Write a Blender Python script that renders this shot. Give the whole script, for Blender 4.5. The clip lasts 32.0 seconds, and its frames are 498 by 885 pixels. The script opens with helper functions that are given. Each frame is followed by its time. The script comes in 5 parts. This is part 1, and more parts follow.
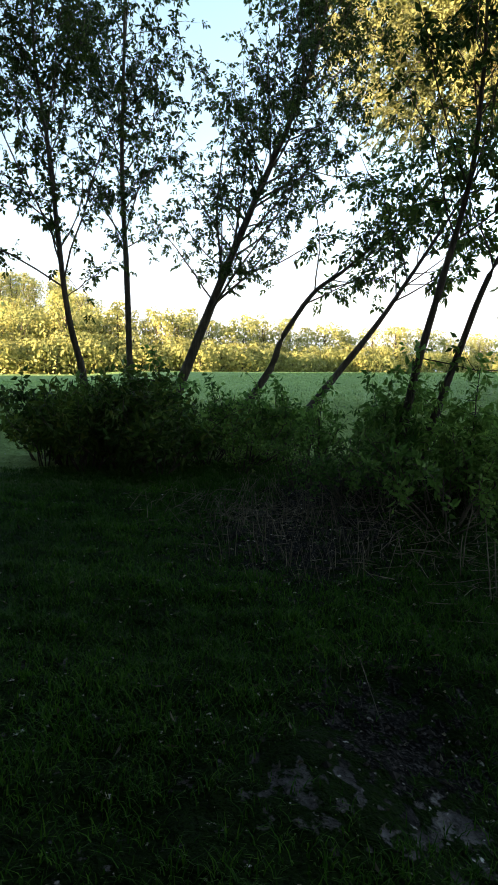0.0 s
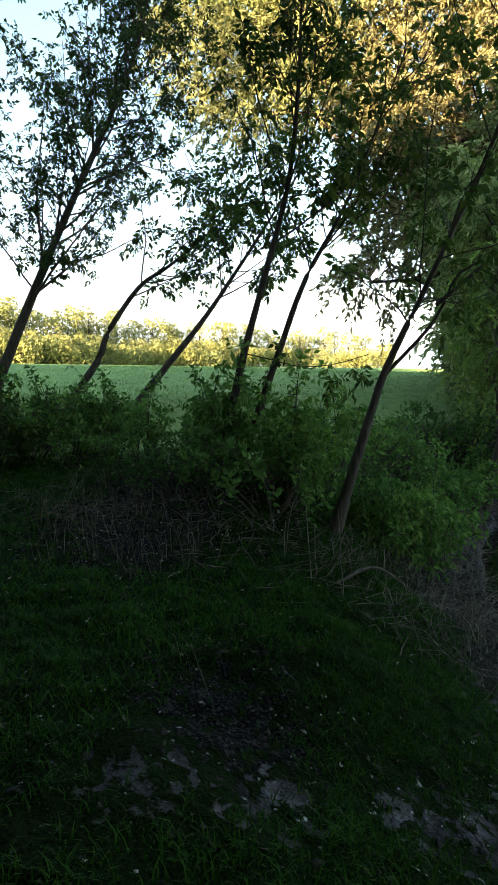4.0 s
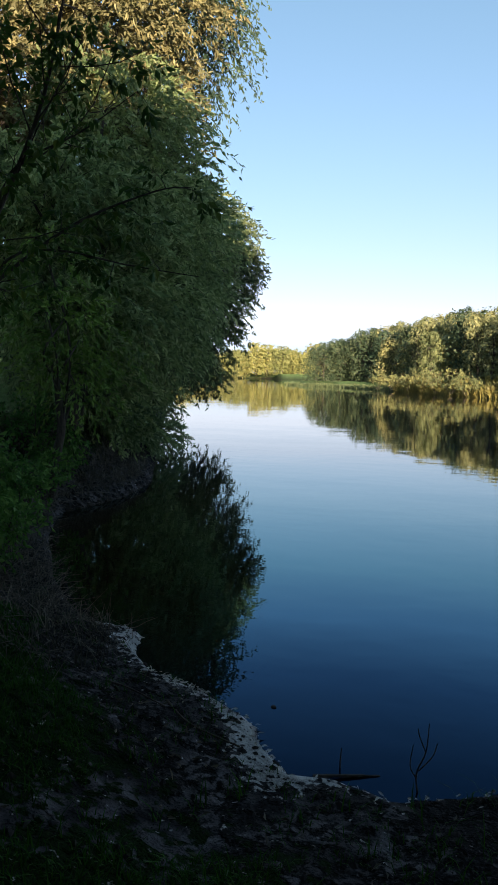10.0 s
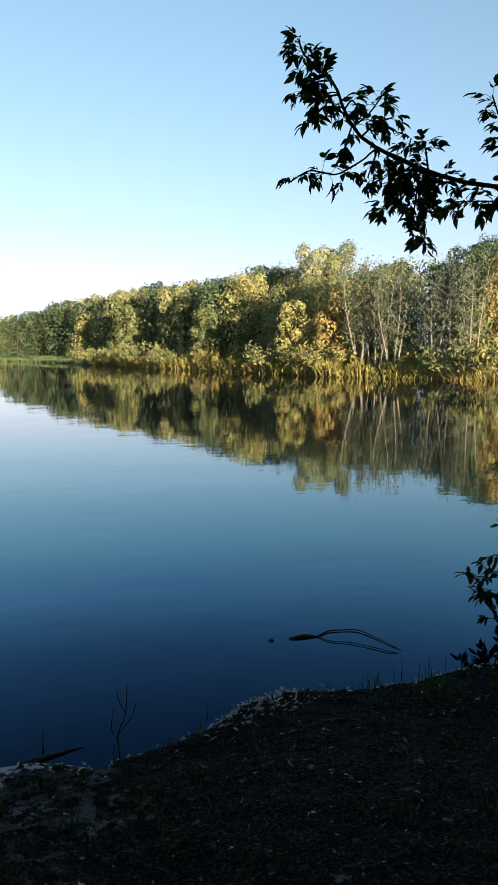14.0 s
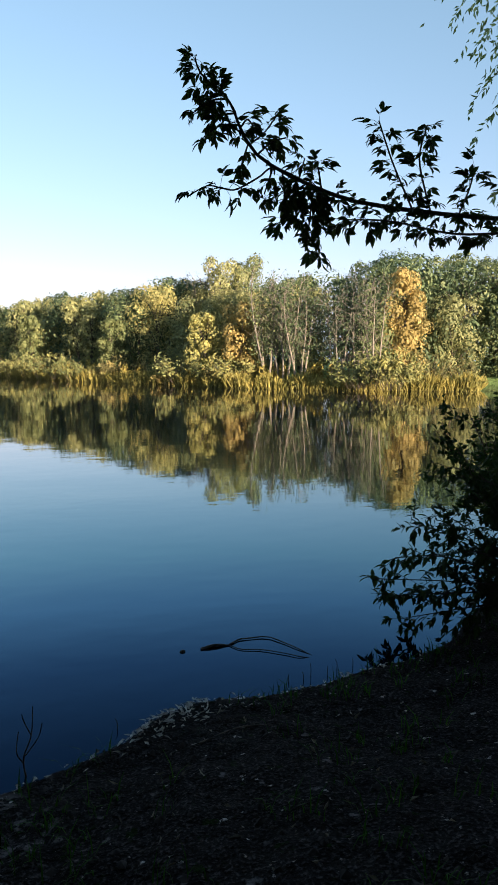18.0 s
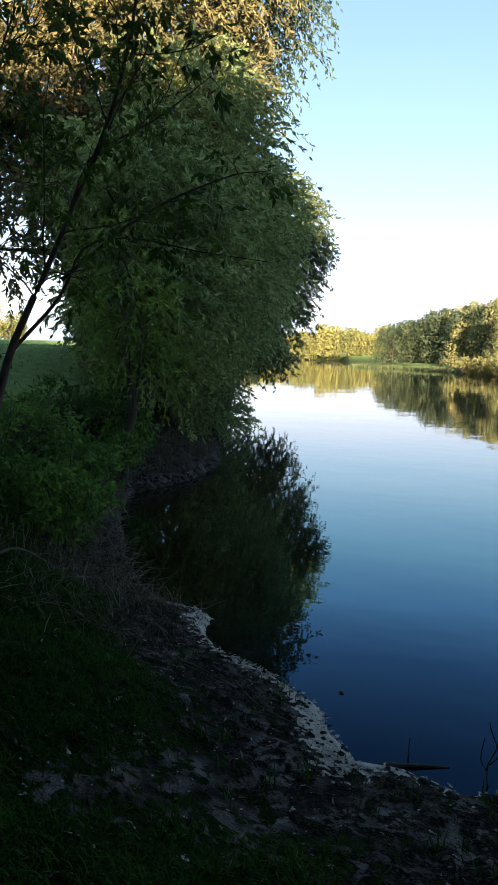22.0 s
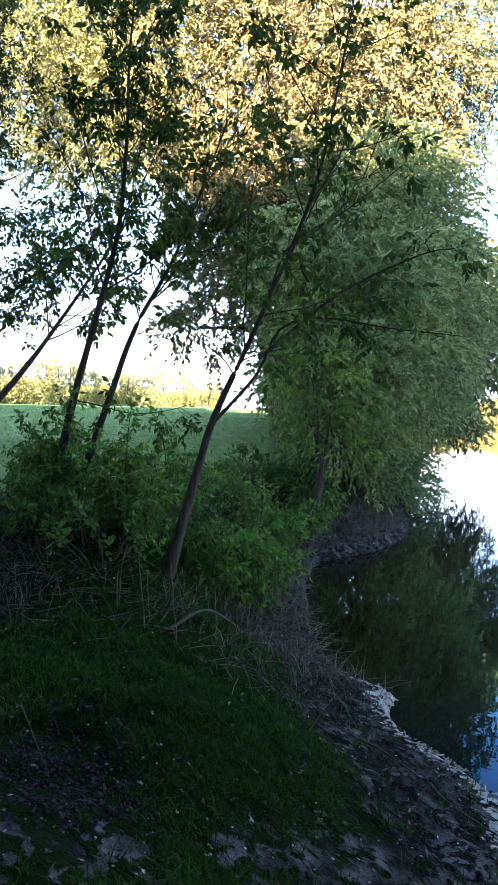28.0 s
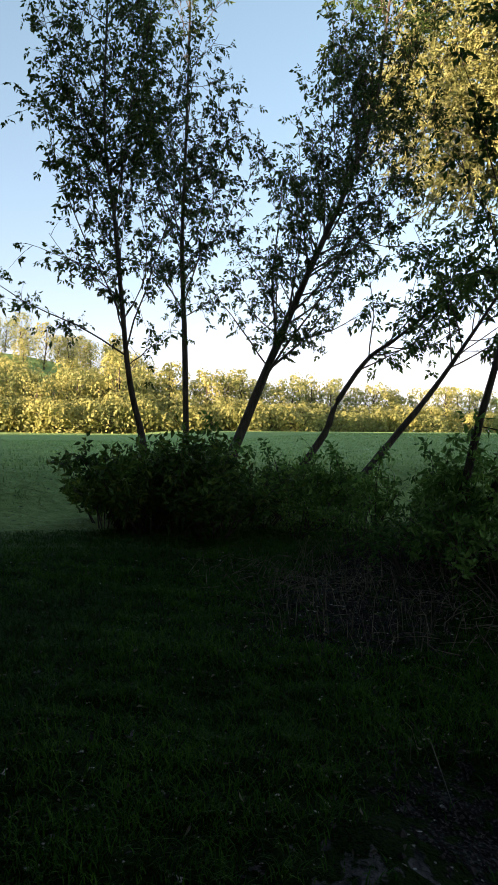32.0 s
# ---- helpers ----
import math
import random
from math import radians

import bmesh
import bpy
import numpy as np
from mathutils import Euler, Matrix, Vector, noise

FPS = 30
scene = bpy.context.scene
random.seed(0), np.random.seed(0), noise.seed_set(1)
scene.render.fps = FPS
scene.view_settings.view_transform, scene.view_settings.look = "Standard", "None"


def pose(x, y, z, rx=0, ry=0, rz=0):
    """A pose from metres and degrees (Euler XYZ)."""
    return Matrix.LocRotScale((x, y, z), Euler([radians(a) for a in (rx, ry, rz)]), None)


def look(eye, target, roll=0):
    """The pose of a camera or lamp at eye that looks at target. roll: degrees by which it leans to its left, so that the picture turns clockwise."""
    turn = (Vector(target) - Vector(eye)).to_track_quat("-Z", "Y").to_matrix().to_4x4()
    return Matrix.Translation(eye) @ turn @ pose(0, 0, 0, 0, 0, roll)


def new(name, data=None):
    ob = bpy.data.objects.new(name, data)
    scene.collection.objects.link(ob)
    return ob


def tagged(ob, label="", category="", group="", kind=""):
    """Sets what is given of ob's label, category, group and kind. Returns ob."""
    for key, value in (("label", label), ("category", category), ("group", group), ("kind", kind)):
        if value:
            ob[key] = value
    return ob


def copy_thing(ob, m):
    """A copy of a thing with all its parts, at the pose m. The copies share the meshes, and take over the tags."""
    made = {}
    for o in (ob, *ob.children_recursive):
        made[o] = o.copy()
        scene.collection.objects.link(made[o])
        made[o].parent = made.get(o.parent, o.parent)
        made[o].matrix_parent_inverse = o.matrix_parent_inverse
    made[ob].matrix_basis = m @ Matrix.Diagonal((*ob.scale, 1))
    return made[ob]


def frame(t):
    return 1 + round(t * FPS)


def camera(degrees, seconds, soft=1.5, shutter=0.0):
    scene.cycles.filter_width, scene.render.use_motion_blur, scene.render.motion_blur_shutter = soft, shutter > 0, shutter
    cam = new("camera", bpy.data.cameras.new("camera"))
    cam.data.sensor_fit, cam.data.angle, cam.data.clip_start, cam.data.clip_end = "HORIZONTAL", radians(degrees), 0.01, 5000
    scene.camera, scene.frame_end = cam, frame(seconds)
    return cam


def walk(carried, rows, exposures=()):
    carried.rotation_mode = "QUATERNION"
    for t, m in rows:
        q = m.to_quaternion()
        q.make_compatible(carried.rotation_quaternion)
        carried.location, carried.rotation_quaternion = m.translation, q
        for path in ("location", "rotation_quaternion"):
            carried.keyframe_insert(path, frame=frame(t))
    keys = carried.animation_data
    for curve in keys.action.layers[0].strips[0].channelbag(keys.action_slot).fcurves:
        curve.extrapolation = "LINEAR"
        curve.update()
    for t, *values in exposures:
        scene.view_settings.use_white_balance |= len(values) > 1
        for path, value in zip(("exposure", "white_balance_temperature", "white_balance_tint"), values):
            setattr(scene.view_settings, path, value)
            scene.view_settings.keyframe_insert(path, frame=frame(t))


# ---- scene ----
# seconds, eye, bearing to the left of north, pitch, roll
PATH = [
    (0, -0.126, 0.043, 1.975, 71.32, -5.05, 0.19), (0.5, -0.115, 0.036, 1.973, 70.2, -5.09, 0.12), (1, -0.109, 0.032, 1.972, 68.78, -5, 0.19),
    (1.5, -0.103, 0.029, 1.972, 66.8, -5, 0.3), (2, -0.097, 0.025, 1.971, 64.75, -4.98, 0.58), (2.5, -0.089, 0.021, 1.97, 63.83, -4.91, 0.61),
    (3.5, -0.083, 0.022, 1.977, 59.8, -5.3, 0.6), (4.5, -0.076, 0.025, 1.985, 53.54, -5.68, 0.6), (5, -0.074, 0.024, 1.984, 50.43, -5.74, 0.86),
    (5.5, -0.072, 0.023, 1.985, 48.47, -5.59, 0.96), (6, -0.067, 0.021, 1.984, 44.34, -5.63, 1.22), (6.5, -0.061, 0.036, 1.979, 41.04, -5.92, 1.29),
    (7, -0.055, 0.041, 1.975, 36.94, -6.09, 1.04), (7.5, -0.051, 0.054, 1.976, 33.92, -6.13, 1.18), (8, -0.015, 0.005, 1.977, 30.88, -5.94, 1.11),
    (8.5, -0.027, 0.037, 1.977, 28.49, -5.79, 0.99), (9, -0.029, 0.035, 1.977, 25.98, -5.86, 1.05), (9.5, -0.02, 0.04, 1.976, 23.55, -5.96, 0.9),
    (10, -0.011, 0.04, 1.974, 21.1, -5.9, 0.83), (10.5, 0.013, 0.034, 1.981, 18.8, -6.07, 0.69), (11, 0.025, 0.038, 1.98, 16.41, -6.33, 0.42),
    (11.5, 0.034, 0.043, 1.981, 13.34, -6.57, 0.38), (12, 0.044, 0.047, 1.981, 10.62, -6.93, 0.44), (12.5, 0.051, 0.051, 1.977, 6.72, -7.34, 0.61),
    (13, 0.064, 0.042, 1.982, 3.53, -7.55, 0.33), (13.5, 0.08, 0.027, 1.989, -0, -7.55, 0.21), (14, 0.097, 0.014, 1.99, -3.85, -7.92, 0.14),
    (14.5, 0.111, -0.006, 1.995, -7.49, -8.18, 0.49), (15, 0.111, -0.015, 1.997, -10.47, -8.19, 0.69), (15.5, 0.111, -0.001, 1.991, -13.89, -8.19, 0.97),
    (16.5, 0.12, 0.002, 1.982, -20.6, -7.95, 0.85), (17.5, 0.124, 0.004, 1.974, -17.88, -7.44, 0.67), (18, 0.115, -0.017, 1.986, -11.45, -6.92, 0.16),
    (18.5, 0.106, 0.03, 1.984, -5.18, -6.76, 0.34), (19, 0.09, 0.041, 1.98, 0.9, -6.56, 0.46), (19.5, 0.073, 0.032, 1.98, 7.6, -6.56, 0.12),
    (20, 0.055, 0.009, 1.998, 14.11, -6.47, -0.01), (20.5, 0.032, -0.001, 2.006, 19.52, -6.49, -0.04), (21, 0.017, -0.004, 2.012, 22.87, -6.69, -0.04),
    (21.5, -0.018, 0.001, 2.009, 25.76, -6.75, 0.18), (22, -0.032, 0.018, 2.003, 26.7, -7.5, 0.74), (22.5, -0.031, 0.018, 2.004, 26.52, -6.46, 1.24),
    (23, -0.028, 0.008, 2.009, 25.55, -4.58, 1.45), (23.5, -0.015, -0.002, 2.009, 23.71, -3.06, 1.68), (24, -0.003, -0.006, 2.003, 21.33, -2.92, 1.69),
    (24.5, 0.007, -0.015, 2.009, 19.15, -2.54, 1.72), (25.5, 0.035, -0.05, 2.018, 18.5, -2.5, 1.6), (26.5, 0.06, -0.087, 2.028, 26.15, -2.62, 1.49),
    (27, 0.017, -0.059, 2.047, 32.39, -2.46, 1.24), (27.5, 0.009, -0.062, 2.046, 38.19, -2.22, 0.92), (28, 0.005, -0.063, 2.051, 42.48, -2.07, 0.82),
    (28.5, 0.005, -0.068, 2.049, 47.12, -1.86, 0.58), (29, -0.009, -0.062, 2.048, 51.79, -2.2, 0.76), (29.5, -0.011, -0.068, 2.056, 55.38, -2.33, 0.97),
    (30, -0.019, -0.064, 2.056, 59.2, -2.13, 0.82), (30.5, -0.042, -0.062, 2.053, 63.47, -1.86, 0.4), (31, -0.059, -0.039, 2.047, 66.3, -1.24, 0.35),
    (31.5, -0.066, -0.053, 2.049, 70.15, -0.69, 0.39), (32, -0.089, -0.058, 2.046, 75.41, -0.08, 0.42),
]


def aim(x, y, z, bearing, pitch, roll):
    b, p = radians(bearing), radians(pitch)
    way = Vector((-math.sin(b) * math.cos(p), math.cos(b) * math.cos(p), math.sin(p)))
    eye = Vector((x, y, z))
    return look(eye, eye + way, roll)


cam = camera(40.5, 32.0, soft=1.55)
# seconds, stops, kelvin, tint
EXPOSURES = [(0, 2.86, 7600, 22), (2.5, 2.94, 7600, 21), (4.5, 3.26, 7200, 17), (6, 4.33, 6130, 27), (7, 3.93, 5950, 28), (8, 2.46, 6700, 20), (9, 1.86, 6600, 23), (11.5, 1.53, 6250, 16), (13, 1.62, 6350, 15), (15.5, 1.9, 6800, 20), (17.5, 1.87, 6750, 24), (19, 1.77, 6450, 13), (20, 1.66, 6250, 16), (21, 1.66, 6300, 18), (22, 2.07, 6700, 22), (23, 1.96, 6600, 22), (24.5, 1.61, 6100, 16), (26.5, 1.81, 6420, 20), (27, 2.11, 6250, 25), (27.5, 2.81, 6400, 28), (28.3, 3.81, 6170, 33), (29.3, 3.51, 6350, 25), (30, 2.92, 7050, 21), (31, 2.51, 7500, 26), (32, 2.33, 7500, 27)]
walk(cam, [(r[0], aim(*r[1:])) for r in PATH], EXPOSURES)

# ---- light ----
SUN_WAY = Vector((0.42, -0.9, 0)).normalized()
SUN_UP = radians(7.0)
world = bpy.data.worlds.new("sky")
scene.world = world
world.use_nodes = True
wn = world.node_tree
sky = wn.nodes.new("ShaderNodeTexSky")
sky.sky_type = "NISHITA"
sky.sun_disc = False
sky.sun_elevation = SUN_UP
sky.sun_rotation = math.atan2(SUN_WAY.x, SUN_WAY.y)
sky.air_density, sky.dust_density, sky.ozone_density = 1.0, 0.35, 2.2
wn.nodes["Background"].inputs["Strength"].default_value = 0.11
deep = wn.nodes.new("ShaderNodeGamma")
deep.inputs["Gamma"].default_value = 0.85
wn.links.new(sky.outputs[0], deep.inputs["Color"])
even = wn.nodes.new("ShaderNodeMixRGB")
even.blend_type = "HUE"
even.inputs[0].default_value, even.inputs[2].default_value = 0.85, (0.24, 0.56, 0.83, 1)
wn.links.new(deep.outputs[0], even.inputs[1])
wn.links.new(even.outputs[0], wn.nodes["Background"].inputs["Color"])
sun_data = bpy.data.lights.new("sun", "SUN")
sun_data.energy, sun_data.angle, sun_data.color = 5.0, radians(0.6), (1.0, 0.84, 0.60)
sun = new("sun", sun_data)
sun_to = Vector((SUN_WAY.x * math.cos(SUN_UP), SUN_WAY.y * math.cos(SUN_UP), math.sin(SUN_UP)))
sun.matrix_world = look(sun_to * 100, (0, 0, 0))


# ---- materials ----
def material(name):
    m = bpy.data.materials.new(name)
    m.use_nodes = True
    return m, m.node_tree.nodes, m.node_tree.links


def ramp(nodes, links, source, stops):
    r = nodes.new("ShaderNodeValToRGB")
    while len(r.color_ramp.elements) < len(stops):
        r.color_ramp.elements.new(0.5)
    for e, (p, c) in zip(r.color_ramp.elements, stops):
        e.position, e.color = p, (*c, 1)
    links.new(source, r.inputs[0])
    return r.outputs[0]


def noise_of(nodes, links, scale, detail=3, vec=None):
    n = nodes.new("ShaderNodeTexNoise")
    n.inputs["Scale"].default_value, n.inputs["Detail"].default_value = scale, detail
    if vec:
        links.new(vec, n.inputs["Vector"])
    return n.outputs["Fac"]


def mix(nodes, links, fac, a, b, how="MIX"):
    n = nodes.new("ShaderNodeMix")
    n.data_type, n.blend_type = "RGBA", how
    for value, socket in ((fac, n.inputs[0]), (a, n.inputs[6]), (b, n.inputs[7])):
        if isinstance(value, (int, float)):
            socket.default_value = value
        elif isinstance(value, tuple):
            socket.default_value = (*value, 1)
        else:
            links.new(value, socket)
    return n.outputs[2]


def leaf_material(name, stops, through_light=0.35, tint=0.35, rough=0.55):
    """Leaves: colour varies leaf by leaf, tree by tree; some light passes through."""
    m, nodes, links = material(name)
    geo, info = nodes.new("ShaderNodeNewGeometry"), nodes.new("ShaderNodeObjectInfo")
    col = ramp(nodes, links, geo.outputs["Random Per Island"], stops)
    dark = ramp(nodes, links, info.outputs["Random"], [(0, (0.42, 0.58, 0.6)), (0.5, (0.9, 0.98, 0.9)), (1, (1.32, 1.24, 0.98))])
    col = mix(nodes, links, tint * 2, col, dark, "MULTIPLY")
    patch = noise_of(nodes, links, 0.95, 3, geo.outputs["Position"])
    col = mix(nodes, links, 0.8, col, ramp(nodes, links, patch, [(0.32, (0.5, 0.58, 0.54)), (0.68, (1.4, 1.3, 1.12))]), "MULTIPLY")
    b = nodes["Principled BSDF"]
    b.inputs["Roughness"].default_value = rough
    b.inputs["Specular IOR Level"].default_value = 0.16
    links.new(col, b.inputs["Base Color"])
    tr = nodes.new("ShaderNodeBsdfTranslucent")
    links.new(col, tr.inputs[0])
    ms = nodes.new("ShaderNodeMixShader")
    ms.inputs[0].default_value = through_light
    links.new(b.outputs[0], ms.inputs[1])
    links.new(tr.outputs[0], ms.inputs[2])
    links.new(ms.outputs[0], nodes["Material Output"].inputs[0])
    return m


def bark_material(name, a, b):
    m, nodes, links = material(name)
    tc = nodes.new("ShaderNodeTexCoord")
    mp = nodes.new("ShaderNodeMapping")
    mp.inputs["Scale"].default_value = (1, 1, 0.22)
    links.new(tc.outputs["Object"], mp.inputs[0])
    f = noise_of(nodes, links, 38, 5, mp.outputs[0])
    g = noise_of(nodes, links, 3, 2, tc.outputs["Object"])
    col = ramp(nodes, links, f, [(0.3, a), (0.7, b)])
    col = mix(nodes, links, 0.5, col, ramp(nodes, links, g, [(0.35, (0.6, 0.62, 0.55)), (0.7, (1.1, 1.05, 1))]), "MULTIPLY")
    links.new(col, nodes["Principled BSDF"].inputs["Base Color"])
    nodes["Principled BSDF"].inputs["Roughness"].default_value = 0.9
    bp = nodes.new("ShaderNodeBump")
    bp.inputs["Strength"].default_value, bp.inputs["Distance"].default_value = 0.8, 0.02
    links.new(f, bp.inputs["Height"])
    links.new(bp.outputs[0], nodes["Principled BSDF"].inputs["Normal"])
    return m


def plain_material(name, stops, scale=20, rough=0.85):
    m, nodes, links = material(name)
    geo, info = nodes.new("ShaderNodeNewGeometry"), nodes.new("ShaderNodeObjectInfo")
    f = noise_of(nodes, links, scale, 4, geo.outputs["Position"])
    col = ramp(nodes, links, f, [(0.3, stops[0]), (0.7, stops[-1])])
    col = mix(nodes, links, 0.6, col, ramp(nodes, links, geo.outputs["Random Per Island"], [(0, (0.65, 0.65, 0.65)), (1, (1.3, 1.25, 1.15))]), "MULTIPLY")
    links.new(col, nodes["Principled BSDF"].inputs["Base Color"])
    nodes["Principled BSDF"].inputs["Roughness"].default_value = rough
    nodes["Principled BSDF"].inputs["Specular IOR Level"].default_value = 0.12
    return m


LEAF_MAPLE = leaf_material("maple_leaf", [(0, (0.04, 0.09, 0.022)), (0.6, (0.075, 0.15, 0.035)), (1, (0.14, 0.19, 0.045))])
# Darkened copy of the maple leaf: its shade is put into the colour.
LEAF_SHADED = leaf_material("shaded_maple_leaf", [(0, (0.025, 0.05, 0.014)), (0.6, (0.042, 0.08, 0.02)), (1, (0.07, 0.1, 0.025))])
LEAF_WILLOW = leaf_material("willow_leaf", [(0, (0.18, 0.145, 0.066)), (0.6, (0.35, 0.275, 0.13)), (1, (0.5, 0.395, 0.2))], 0.3)
LEAF_WILLOW_SUN = leaf_material("sunlit_willow_leaf", [(0, (0.16, 0.165, 0.07)), (0.6, (0.25, 0.25, 0.11)), (1, (0.36, 0.345, 0.165))], 0.3)
LEAF_WILLOW_GREEN = leaf_material("young_willow_leaf", [(0, (0.13, 0.19, 0.085)), (0.6, (0.29, 0.37, 0.18)), (1, (0.48, 0.53, 0.31))], 0.55)
LEAF_BUSH = leaf_material("shrub_leaf", [(0, (0.06, 0.155, 0.035)), (0.6, (0.105, 0.235, 0.06)), (1, (0.18, 0.32, 0.1))], 0.45)
LEAF_YOUNG = leaf_material("young_maple_leaf", [(0, (0.11, 0.215, 0.055)), (0.6, (0.17, 0.295, 0.085)), (1, (0.245, 0.36, 0.12))], 0.5)
LEAF_WOOD = leaf_material("woodland_leaf", [(0, (0.22, 0.22, 0.105)), (0.6, (0.28, 0.275, 0.135)), (1, (0.36, 0.345, 0.18))], 0.3, 0.3)
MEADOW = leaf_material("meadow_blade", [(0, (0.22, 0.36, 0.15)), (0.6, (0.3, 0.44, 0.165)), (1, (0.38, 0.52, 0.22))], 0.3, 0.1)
# Dark green leaves; the shade on far trees is put into their colour.
LEAF_SHADE_GREEN = leaf_material("shade_green_leaf", [(0, (0.07, 0.105, 0.062)), (0.6, (0.11, 0.15, 0.085)), (1, (0.19, 0.22, 0.12))], 0.3, 0.35)
# Distant version, darkened further to stand for shade.
LEAF_FAR_SHADE_GREEN = leaf_material("distant_shade_green_leaf", [(0, (0.045, 0.072, 0.045)), (0.6, (0.075, 0.108, 0.066)), (1, (0.14, 0.165, 0.095))], 0.3, 0.35)
LEAF_GOLD = leaf_material("autumn_leaf", [(0, (0.21, 0.17, 0.075)), (0.6, (0.3, 0.24, 0.11)), (1, (0.4, 0.32, 0.155))])
LEAF_FIELD = leaf_material("field_wood_leaf", [(0, (0.26, 0.275, 0.105)), (0.6, (0.335, 0.335, 0.135)), (1, (0.42, 0.405, 0.18))], 0.5, 0.18)
REED = leaf_material("reed_blade", [(0, (0.2, 0.175, 0.05)), (0.6, (0.32, 0.26, 0.078)), (1, (0.44, 0.36, 0.125))], 0.25, 0.2)
# Bank grass is darkened: the shade over it is put into its colour.
GRASS = leaf_material("shaded_grass_blade", [(0, (0.008, 0.052, 0.002)), (0.6, (0.017, 0.095, 0.004)), (1, (0.042, 0.14, 0.009))], 0.3, 0.1)
DRY = leaf_material("dry_grass", [(0, (0.05, 0.044, 0.036)), (0.6, (0.1, 0.088, 0.072)), (1, (0.26, 0.235, 0.19))], 0.15, 0.1)
BARK = bark_material("bark", (0.035, 0.026, 0.02), (0.10, 0.078, 0.06))
BARK_PALE = bark_material("pale_bark", (0.10, 0.085, 0.07), (0.26, 0.23, 0.19))
TWIG = plain_material("dead_wood", [(0.05, 0.04, 0.035), (0.12, 0.1, 0.085)])
DEAD = plain_material("dead_twig", [(0.09, 0.076, 0.065), (0.24, 0.21, 0.18)])
FLECK = plain_material("reed_scrap", [(0.34, 0.325, 0.3), (0.7, 0.68, 0.64)])
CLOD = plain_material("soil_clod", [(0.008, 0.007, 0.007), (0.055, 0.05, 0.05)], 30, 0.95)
STONE = plain_material("wet_stone", [(0.06, 0.055, 0.05), (0.12, 0.11, 0.1)])


def ground_material():
    m, nodes, links = material("bank_soil")
    geo = nodes.new("ShaderNodeNewGeometry")
    pos = geo.outputs["Position"]

    def attr(name):
        a = nodes.new("ShaderNodeAttribute")
        a.attribute_name = name
        return a.outputs["Fac"]
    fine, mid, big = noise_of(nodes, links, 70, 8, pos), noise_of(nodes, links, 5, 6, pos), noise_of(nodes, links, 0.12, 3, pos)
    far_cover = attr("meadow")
    # Turf near the standpoint carries the bank's shade in its colour; meadow stays pale.
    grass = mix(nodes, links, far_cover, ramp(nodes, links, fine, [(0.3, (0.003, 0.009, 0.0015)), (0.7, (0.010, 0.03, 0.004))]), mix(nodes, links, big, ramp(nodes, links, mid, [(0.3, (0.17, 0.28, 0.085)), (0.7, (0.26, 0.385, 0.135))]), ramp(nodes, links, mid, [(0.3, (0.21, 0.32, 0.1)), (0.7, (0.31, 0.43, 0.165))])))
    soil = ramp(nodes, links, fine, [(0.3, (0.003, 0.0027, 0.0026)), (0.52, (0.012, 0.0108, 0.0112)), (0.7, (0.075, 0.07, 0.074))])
    sand = mix(nodes, links, 0.6, ramp(nodes, links, mid, [(0.38, (0.02, 0.0185, 0.02)), (0.64, (0.165, 0.157, 0.165))]), ramp(nodes, links, fine, [(0.3, (0.5, 0.5, 0.5)), (0.7, (1.2, 1.2, 1.2))]), "MULTIPLY")
    rim = ramp(nodes, links, mid, [(0.3, (0.4, 0.385, 0.37)), (0.7, (0.74, 0.72, 0.7))])
    # ragged edges between the covers
    rag = noise_of(nodes, links, 15, 9, pos)
    def ragged(a, lo, hi):
        s = nodes.new("ShaderNodeMath")
        s.operation = "MULTIPLY_ADD"
        s.inputs[1].default_value, s.inputs[2].default_value = 3.0, -1.5
        links.new(rag, s.inputs[0])
        t = nodes.new("ShaderNodeMath")
        t.operation = "ADD"
        links.new(a, t.inputs[0])
        links.new(s.outputs[0], t.inputs[1])
        return ramp(nodes, links, t.outputs[0], [(lo, (0, 0, 0)), (hi, (1, 1, 1))])
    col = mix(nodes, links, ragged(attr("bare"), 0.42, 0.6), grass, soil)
    col = mix(nodes, links, ragged(attr("sand"), 0.45, 0.62), col, sand)
    rag = noise_of(nodes, links, 24, 6, pos)
    col = mix(nodes, links, ragged(attr("rim"), 0.5, 0.7), col, rim)
    bed = nodes.new("ShaderNodeAttribute")
    bed.attribute_name = "bed"
    col = mix(nodes, links, bed.outputs["Fac"], col, (0.05, 0.042, 0.03))
    b = nodes["Principled BSDF"]
    links.new(col, b.inputs["Base Color"])
    b.inputs["Roughness"].default_value = 0.92
    b.inputs["Specular IOR Level"].default_value = 0.06
    bp = nodes.new("ShaderNodeBump")
    bp.inputs["Strength"].default_value, bp.inputs["Distance"].default_value = 1.0, 0.03
    links.new(fine, bp.inputs["Height"])
    bp2 = nodes.new("ShaderNodeBump")
    bp2.inputs["Strength"].default_value, bp2.inputs["Distance"].default_value = 1.0, 0.2
    links.new(mid, bp2.inputs["Height"])
    links.new(bp.outputs[0], bp2.inputs["Normal"])
    links.new(bp2.outputs[0], b.inputs["Normal"])
    return m


